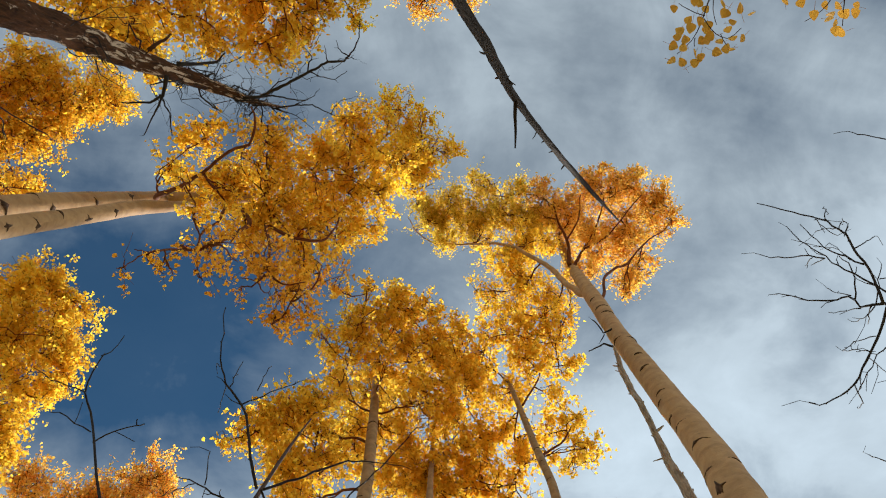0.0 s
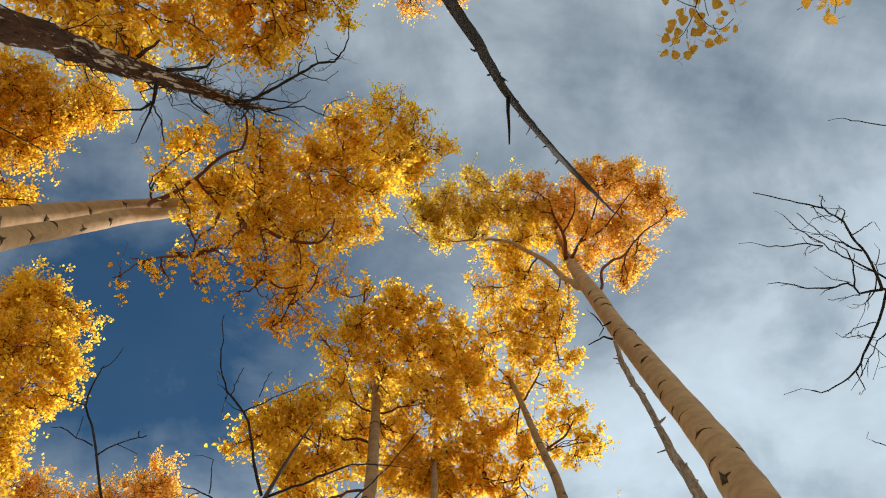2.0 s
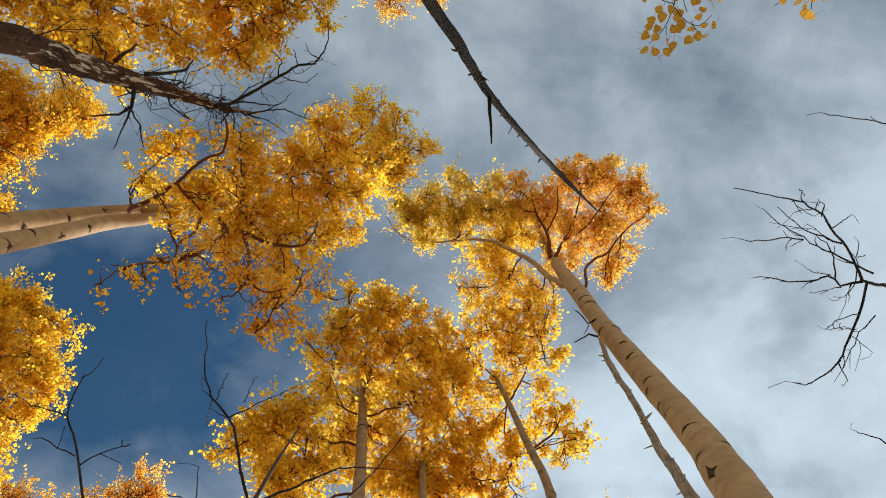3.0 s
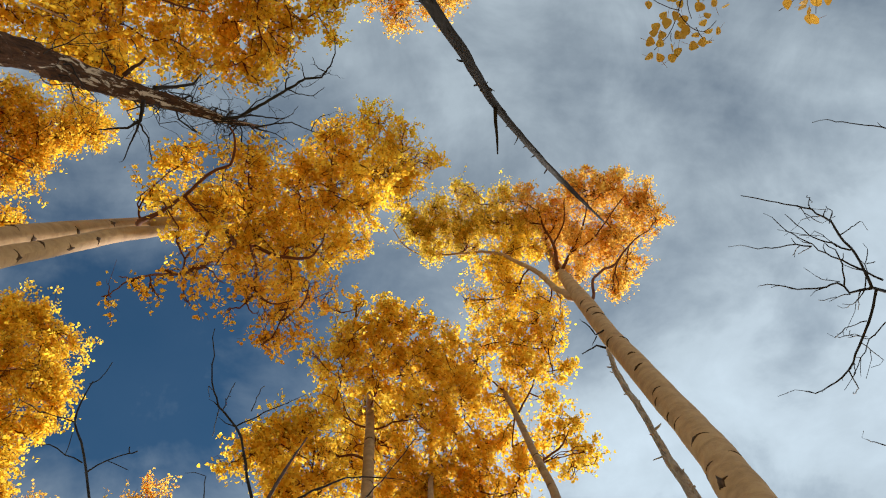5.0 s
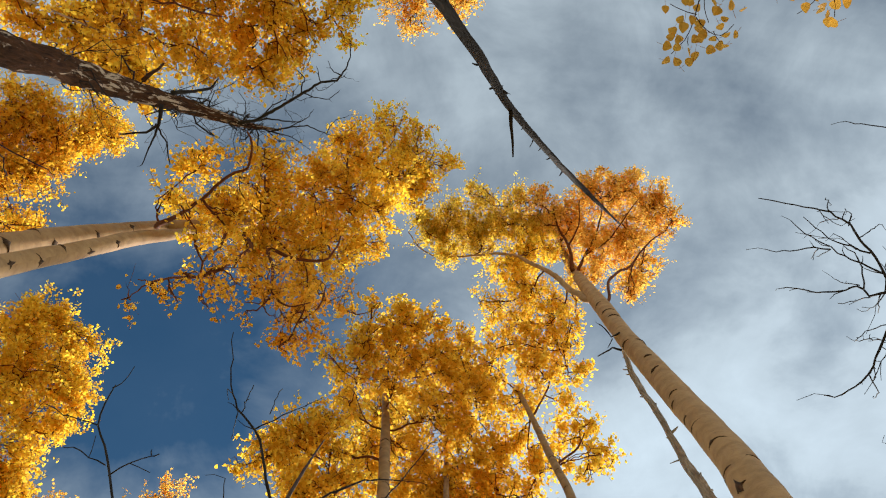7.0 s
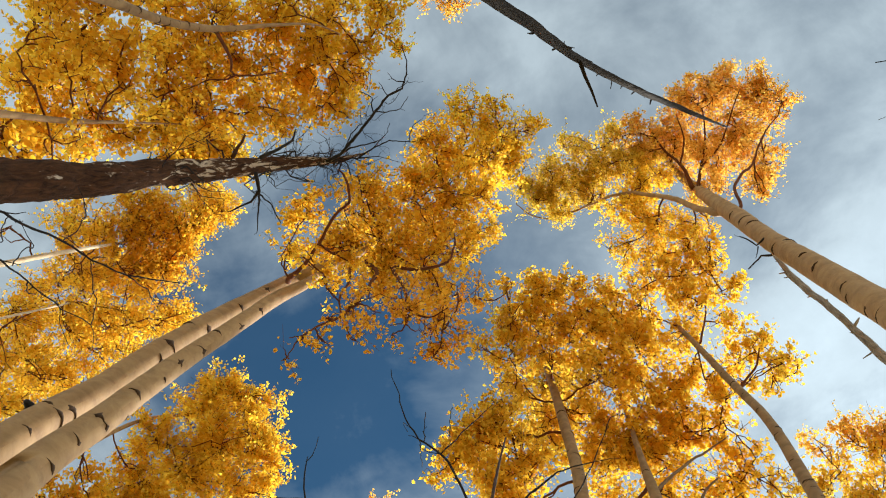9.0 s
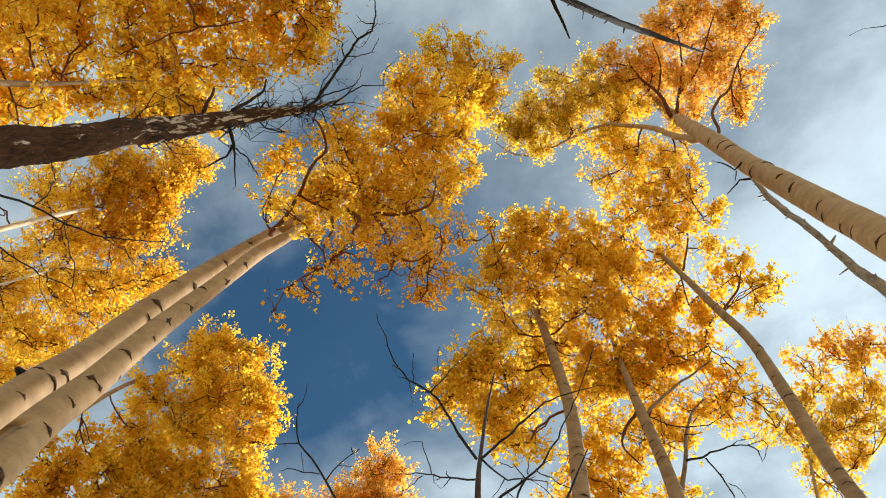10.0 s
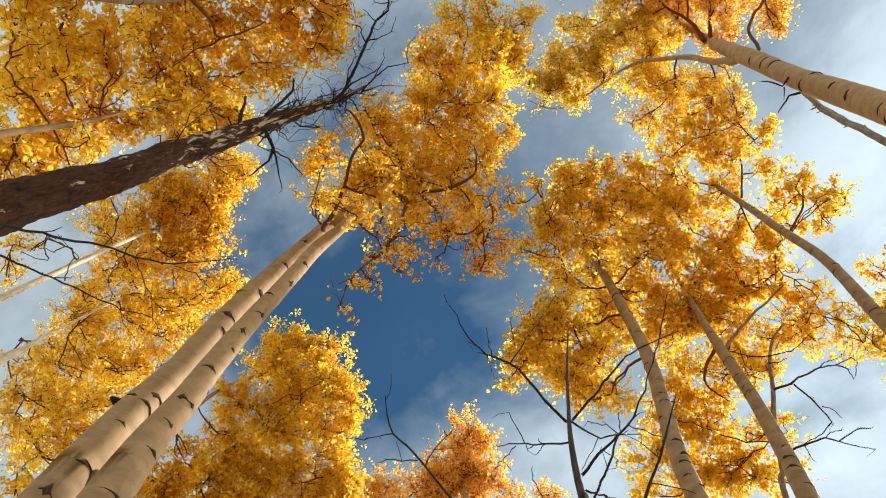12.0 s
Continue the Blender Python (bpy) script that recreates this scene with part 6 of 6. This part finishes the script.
explicit_limb(tree, origin, [
    (2.38, 0.58, 5.84, 0.0034), (2.62, 0.53, 6.05, 0.0023),
], DEAD_TWIG)
explicit_limb(tree, origin, [
    (2.31, 0.47, 5.89, 0.0031), (2.33, 0.48, 6.05, 0.0025), (2.33, 0.52, 6.21, 0.0023),
], DEAD_TWIG)
explicit_limb(tree, origin, [
    (2.18, 0.4, 5.96, 0.0028), (2.26, 0.45, 6.03, 0.0024), (2.35, 0.51, 6.09, 0.0022), (2.44, 0.54, 6.15, 0.0023),
], DEAD_TWIG)
explicit_limb(tree, origin, [
    (2.55, 0.84, 5.69, 0.0061), (2.5, 0.8, 5.79, 0.0055), (2.43, 0.75, 5.9, 0.0049), (2.37, 0.71, 5.99, 0.0043),
    (2.34, 0.67, 6.08, 0.0037), (2.23, 0.58, 6.2, 0.0031), (2.18, 0.5, 6.29, 0.0024),
], DEAD_TWIG)
explicit_limb(tree, origin, [
    (2.24, 0.65, 5.9, 0.0043), (2.17, 0.66, 6.05, 0.0036), (2.05, 0.69, 6.21, 0.003), (2.03, 0.69, 6.33, 0.0023),
], DEAD_TWIG)
explicit_limb(tree, origin, [
    (2.18, 0.65, 5.93, 0.0028), (2.28, 0.75, 6.21, 0.0023),
], DEAD_TWIG)
explicit_limb(tree, origin, [
    (2.24, 0.65, 5.9, 0.0028), (2.31, 0.74, 6.2, 0.0023),
], DEAD_TWIG)
explicit_limb(tree, origin, [
    (2.42, 0.67, 5.8, 0.0055), (2.37, 0.64, 5.92, 0.0047), (2.35, 0.63, 6.02, 0.0039), (2.33, 0.6, 6.12, 0.003),
    (2.25, 0.48, 6.26, 0.0023),
], DEAD_TWIG)
explicit_limb(tree, origin, [
    (2.36, 0.65, 5.84, 0.0031), (2.38, 0.61, 6.01, 0.0025), (2.4, 0.59, 6.17, 0.0023),
], DEAD_TWIG)
explicit_limb(tree, origin, [
    (2.5, 0.89, 5.71, 0.007), (2.43, 0.93, 5.81, 0.0063), (2.4, 0.88, 5.89, 0.0056), (2.36, 0.92, 5.96, 0.0048),
    (2.24, 0.95, 6.08, 0.004), (2.17, 0.93, 6.17, 0.0032), (2.09, 0.95, 6.26, 0.0024),
], DEAD_TWIG)
explicit_limb(tree, origin, [
    (2.4, 0.93, 5.76, 0.0034), (2.41, 0.98, 5.92, 0.0027), (2.39, 1.03, 6.09, 0.0023),
], DEAD_TWIG)
explicit_limb(tree, origin, [
    (2.38, 0.88, 5.79, 0.0046), (2.43, 0.77, 5.9, 0.0039), (2.45, 0.7, 6.01, 0.0032), (2.45, 0.67, 6.13, 0.0024),
], DEAD_TWIG)
explicit_limb(tree, origin, [
    (2.45, 0.91, 5.74, 0.0038), (2.51, 1, 5.86, 0.0031), (2.58, 1.08, 5.98, 0.0023),
], DEAD_TWIG)
explicit_limb(tree, origin, [
    (2.36, 0.86, 5.8, 0.0031), (2.36, 0.88, 5.97, 0.0025), (2.39, 0.88, 6.13, 0.0023),
], DEAD_TWIG)
explicit_limb(tree, origin, [
    (2.47, 0.9, 5.73, 0.0031), (2.5, 1, 5.87, 0.0025), (2.53, 1.07, 6.01, 0.0023),
], DEAD_TWIG)
explicit_limb(tree, origin, [
    (2.47, 0.89, 5.73, 0.0037), (2.56, 0.78, 5.88, 0.0029), (2.65, 0.7, 6.01, 0.0023),
], DEAD_TWIG)
explicit_limb(tree, origin, [
    (2.49, 0.75, 5.75, 0.0028), (2.68, 0.78, 5.98, 0.0023),
], DEAD_TWIG)
explicit_limb(tree, origin, [
    (2.52, 0.89, 5.7, 0.008), (2.5, 1.06, 5.72, 0.0072), (2.46, 1.24, 5.75, 0.0064), (2.43, 1.36, 5.78, 0.0057),
    (2.43, 1.42, 5.81, 0.0049), (2.38, 1.51, 5.86, 0.0041), (2.29, 1.59, 5.93, 0.0033), (2.26, 1.6, 6, 0.0024),
], DEAD_TWIG)
explicit_limb(tree, origin, [
    (2.35, 1.37, 5.67, 0.0034), (2.45, 1.51, 5.74, 0.0028), (2.5, 1.59, 5.87, 0.0023),
], DEAD_TWIG)
explicit_limb(tree, origin, [
    (2.43, 1.17, 5.68, 0.0034), (2.45, 1.21, 5.84, 0.0028), (2.45, 1.25, 6, 0.0023),
], DEAD_TWIG)
explicit_limb(tree, origin, [
    (2.46, 1.08, 5.69, 0.0034), (2.44, 1.16, 5.86, 0.0028), (2.45, 1.26, 6, 0.0023),
], DEAD_TWIG)
explicit_limb(tree, origin, [
    (2.42, 1.2, 5.68, 0.0034), (2.53, 1.28, 5.77, 0.0028), (2.66, 1.37, 5.84, 0.0023),
], DEAD_TWIG)
explicit_limb(tree, origin, [
    (2.54, 1.08, 5.64, 0.0037), (2.5, 1.2, 5.72, 0.0033), (2.49, 1.33, 5.78, 0.0029), (2.5, 1.41, 5.84, 0.0025),
    (2.51, 1.49, 5.9, 0.0023),
], DEAD_TWIG)
explicit_limb(tree, origin, [
    (2.73, 0.02, 5.66, 0.0043), (2.62, -0.05, 5.85, 0.0036), (2.5, -0.09, 6.04, 0.003), (2.47, -0.12, 6.17, 0.0023),
], DEAD_TWIG)
explicit_limb(tree, origin, [
    (2.56, 1.81, 5.35, 0.0046), (2.52, 1.79, 5.52, 0.0039), (2.5, 1.82, 5.65, 0.0032), (2.52, 1.84, 5.75, 0.0024),
], DEAD_TWIG)

# dark bare shoot reaching in with thin curved twigs
rng = np.random.default_rng(241)
origin = (-1.96, -0.96, 0.0)
tree = thing("bare_shoot", origin, "dark bare shoot reaching in with thin curved twigs", "dead sapling", FOREST)
stem = make_trunk(tree, origin, [
    (-1.96, -0.96, -0.05, 0.0285), (-1.98, -0.9, 1.33, 0.0242), (-2.01, -0.81, 3.13, 0.0223), (-2.01, -0.8, 3.32, 0.0216),
    (-2.01, -0.8, 3.51, 0.0181), (-2.02, -0.78, 3.78, 0.0132), (-2.03, -0.74, 3.96, 0.0088),
], DEAD_TWIG, seed=241, rough=0.08)
explicit_limb(tree, origin, [
    (-2.08, -0.76, 3.99, 0.006), (-2.05, -0.62, 4.13, 0.0055), (-2.05, -0.56, 4.21, 0.005), (-2.01, -0.45, 4.33, 0.0044),
    (-1.99, -0.33, 4.42, 0.0039), (-1.94, -0.21, 4.53, 0.0033), (-1.9, -0.15, 4.63, 0.0027), (-1.82, -0.07, 4.74, 0.002),
], DEAD_TWIG)
explicit_limb(tree, origin, [
    (-1.86, -0.32, 4.23, 0.002), (-1.96, -0.26, 4.33, 0.0018), (-2.07, -0.14, 4.42, 0.0015), (-2.19, -0.07, 4.49, 0.0016),
], DEAD_TWIG)
explicit_limb(tree, origin, [
    (-1.91, -0.43, 4.19, 0.0022), (-1.93, -0.46, 4.33, 0.0019), (-1.96, -0.51, 4.47, 0.0016), (-2.01, -0.61, 4.59, 0.0016),
], DEAD_TWIG)
explicit_limb(tree, origin, [
    (-1.78, -0.2, 4.29, 0.002), (-1.85, -0.12, 4.48, 0.0016), (-1.95, -0.05, 4.65, 0.0016),
], DEAD_TWIG)
explicit_limb(tree, origin, [
    (-2.16, -0.8, 3.91, 0.0045), (-2.17, -0.58, 4.06, 0.004), (-2.18, -0.46, 4.17, 0.0035), (-2.19, -0.31, 4.28, 0.0029),
    (-2.2, -0.19, 4.38, 0.0023), (-2.19, -0.07, 4.49, 0.0017),
], DEAD_TWIG)
explicit_limb(tree, origin, [
    (-2.05, -0.33, 4.09, 0.0018), (-2.19, -0.31, 4.23, 0.0015), (-2.3, -0.29, 4.4, 0.0016),
], DEAD_TWIG)
explicit_limb(tree, origin, [
    (-2, -0.59, 4.1, 0.0018), (-2.16, -0.58, 4.23, 0.0015), (-2.31, -0.55, 4.37, 0.0016),
], DEAD_TWIG)
explicit_limb(tree, origin, [
    (-2.06, -0.41, 4.07, 0.002), (-2.14, -0.47, 4.26, 0.0016), (-2.23, -0.49, 4.44, 0.0016),
], DEAD_TWIG)

# young aspen reaching over with a few large amber leaves
rng = np.random.default_rng(251)
origin = (2.19, -1.47, 0.0)
tree = thing("young_aspen", origin, "young aspen reaching over with a few large amber leaves", "aspen tree", FOREST)
stem = make_trunk(tree, origin, [
    (2.19, -1.47, -0.05, 0.0618), (2.22, -1.42, 1.62, 0.0484), (2.25, -1.35, 3.64, 0.0445), (2.26, -1.34, 4.05, 0.0432),
    (2.27, -1.32, 4.46, 0.0342), (2.27, -1.32, 4.7, 0.0293), (2.26, -1.34, 4.94, 0.0204),
], BARK, seed=251, rough=0.05)
explicit_limb(tree, origin, [
    (2.33, -1.34, 4.89, 0.0204), (1.83, -1.05, 4.87, 0.0125), (1.42, -0.84, 4.91, 0.0074), (1.14, -0.71, 4.88, 0.0048),
], TWIG)
explicit_limb(tree, origin, [
    (1.98, -1.13, 4.88, 0.0096), (1.76, -0.82, 4.74, 0.0059), (1.61, -0.64, 4.69, 0.0043),
], TWIG)
explicit_limb(tree, origin, [
    (1.14, -0.71, 4.88, 0.0035), (1.12, -0.63, 4.91, 0.003), (1.1, -0.57, 4.92, 0.0024), (1.07, -0.5, 4.95, 0.0018),
    (1.01, -0.44, 4.97, 0.0016),
], TWIG)
explicit_limb(tree, origin, [
    (1.11, -0.59, 4.92, 0.0024), (1.16, -0.53, 4.91, 0.002), (1.21, -0.5, 4.89, 0.0016), (1.26, -0.54, 4.87, 0.0016),
], TWIG)
explicit_limb(tree, origin, [
    (1.14, -0.71, 4.88, 0.0022), (1.15, -0.63, 4.9, 0.0017), (1.16, -0.56, 4.9, 0.0016),
], TWIG)
explicit_limb(tree, origin, [
    (1.11, -0.6, 4.91, 0.0022), (1.04, -0.63, 4.93, 0.0017), (1, -0.66, 4.94, 0.0016),
], TWIG)
explicit_limb(tree, origin, [
    (1.08, -0.51, 4.94, 0.002), (1.08, -0.47, 4.94, 0.0016),
], TWIG)
explicit_limb(tree, origin, [
    (1.18, -0.52, 4.9, 0.002), (1.21, -0.47, 4.9, 0.0016),
], TWIG)
explicit_limb(tree, origin, [
    (1.61, -0.64, 4.69, 0.0029), (1.61, -0.59, 4.7, 0.002), (1.62, -0.52, 4.71, 0.0016),
], TWIG)
explicit_limb(tree, origin, [
    (1.57, -0.64, 4.71, 0.0022), (1.54, -0.59, 4.74, 0.0017), (1.49, -0.55, 4.77, 0.0016),
], TWIG)
LEAF_SPOTS = [
    (0.97, -0.63, 4.91), (1, -0.68, 4.86), (1.06, -0.66, 4.9), (1.09, -0.66, 4.93),
    (1.13, -0.64, 4.96), (1.18, -0.65, 4.89), (1.18, -0.6, 4.86), (1.21, -0.56, 4.84),
    (1.26, -0.63, 4.89), (1.32, -0.61, 4.92), (1.05, -0.59, 4.95), (1.04, -0.54, 4.88),
    (1.08, -0.57, 4.88), (1.15, -0.55, 5), (1.13, -0.56, 4.92), (1.11, -0.5, 4.84),
    (1.01, -0.54, 4.95), (0.99, -0.51, 4.91), (1.03, -0.5, 4.92),
]
LEAF_SPOTS += [
    (1.1, -0.49, 4.91), (1.12, -0.49, 4.89), (1.22, -0.54, 4.92), (1.23, -0.5, 4.88),
    (1.26, -0.49, 4.85), (1.19, -0.49, 4.93), (1.22, -0.46, 4.94), (1.2, -0.44, 4.82),
    (1.17, -0.44, 4.9), (0.98, -0.47, 4.92), (1.03, -0.47, 4.95), (1.07, -0.43, 4.89),
    (1.11, -0.42, 4.94), (1.09, -0.4, 4.95), (0.99, -0.41, 4.97), (1.02, -0.4, 4.92),
]
LEAF_SPOTS += [
    (1.46, -0.62, 4.75), (1.39, -0.63, 4.74), (1.49, -0.56, 4.69), (1.56, -0.61, 4.74),
    (1.55, -0.56, 4.67), (1.62, -0.61, 4.76), (1.59, -0.56, 4.76), (1.55, -0.52, 4.63),
    (1.66, -0.6, 4.69), (1.63, -0.56, 4.63), (1.62, -0.57, 4.7), (1.6, -0.5, 4.72),
    (1.57, -0.48, 4.63), (1.51, -0.67, 4.72), (1.56, -0.67, 4.69), (1.65, -0.66, 4.72),
    (1.07, -0.72, 4.84), (1.19, -0.74, 4.9),
]
hang_leaves(tree, origin, LEAF_SPOTS, 0.045, SHADED_OCHRE, rng)
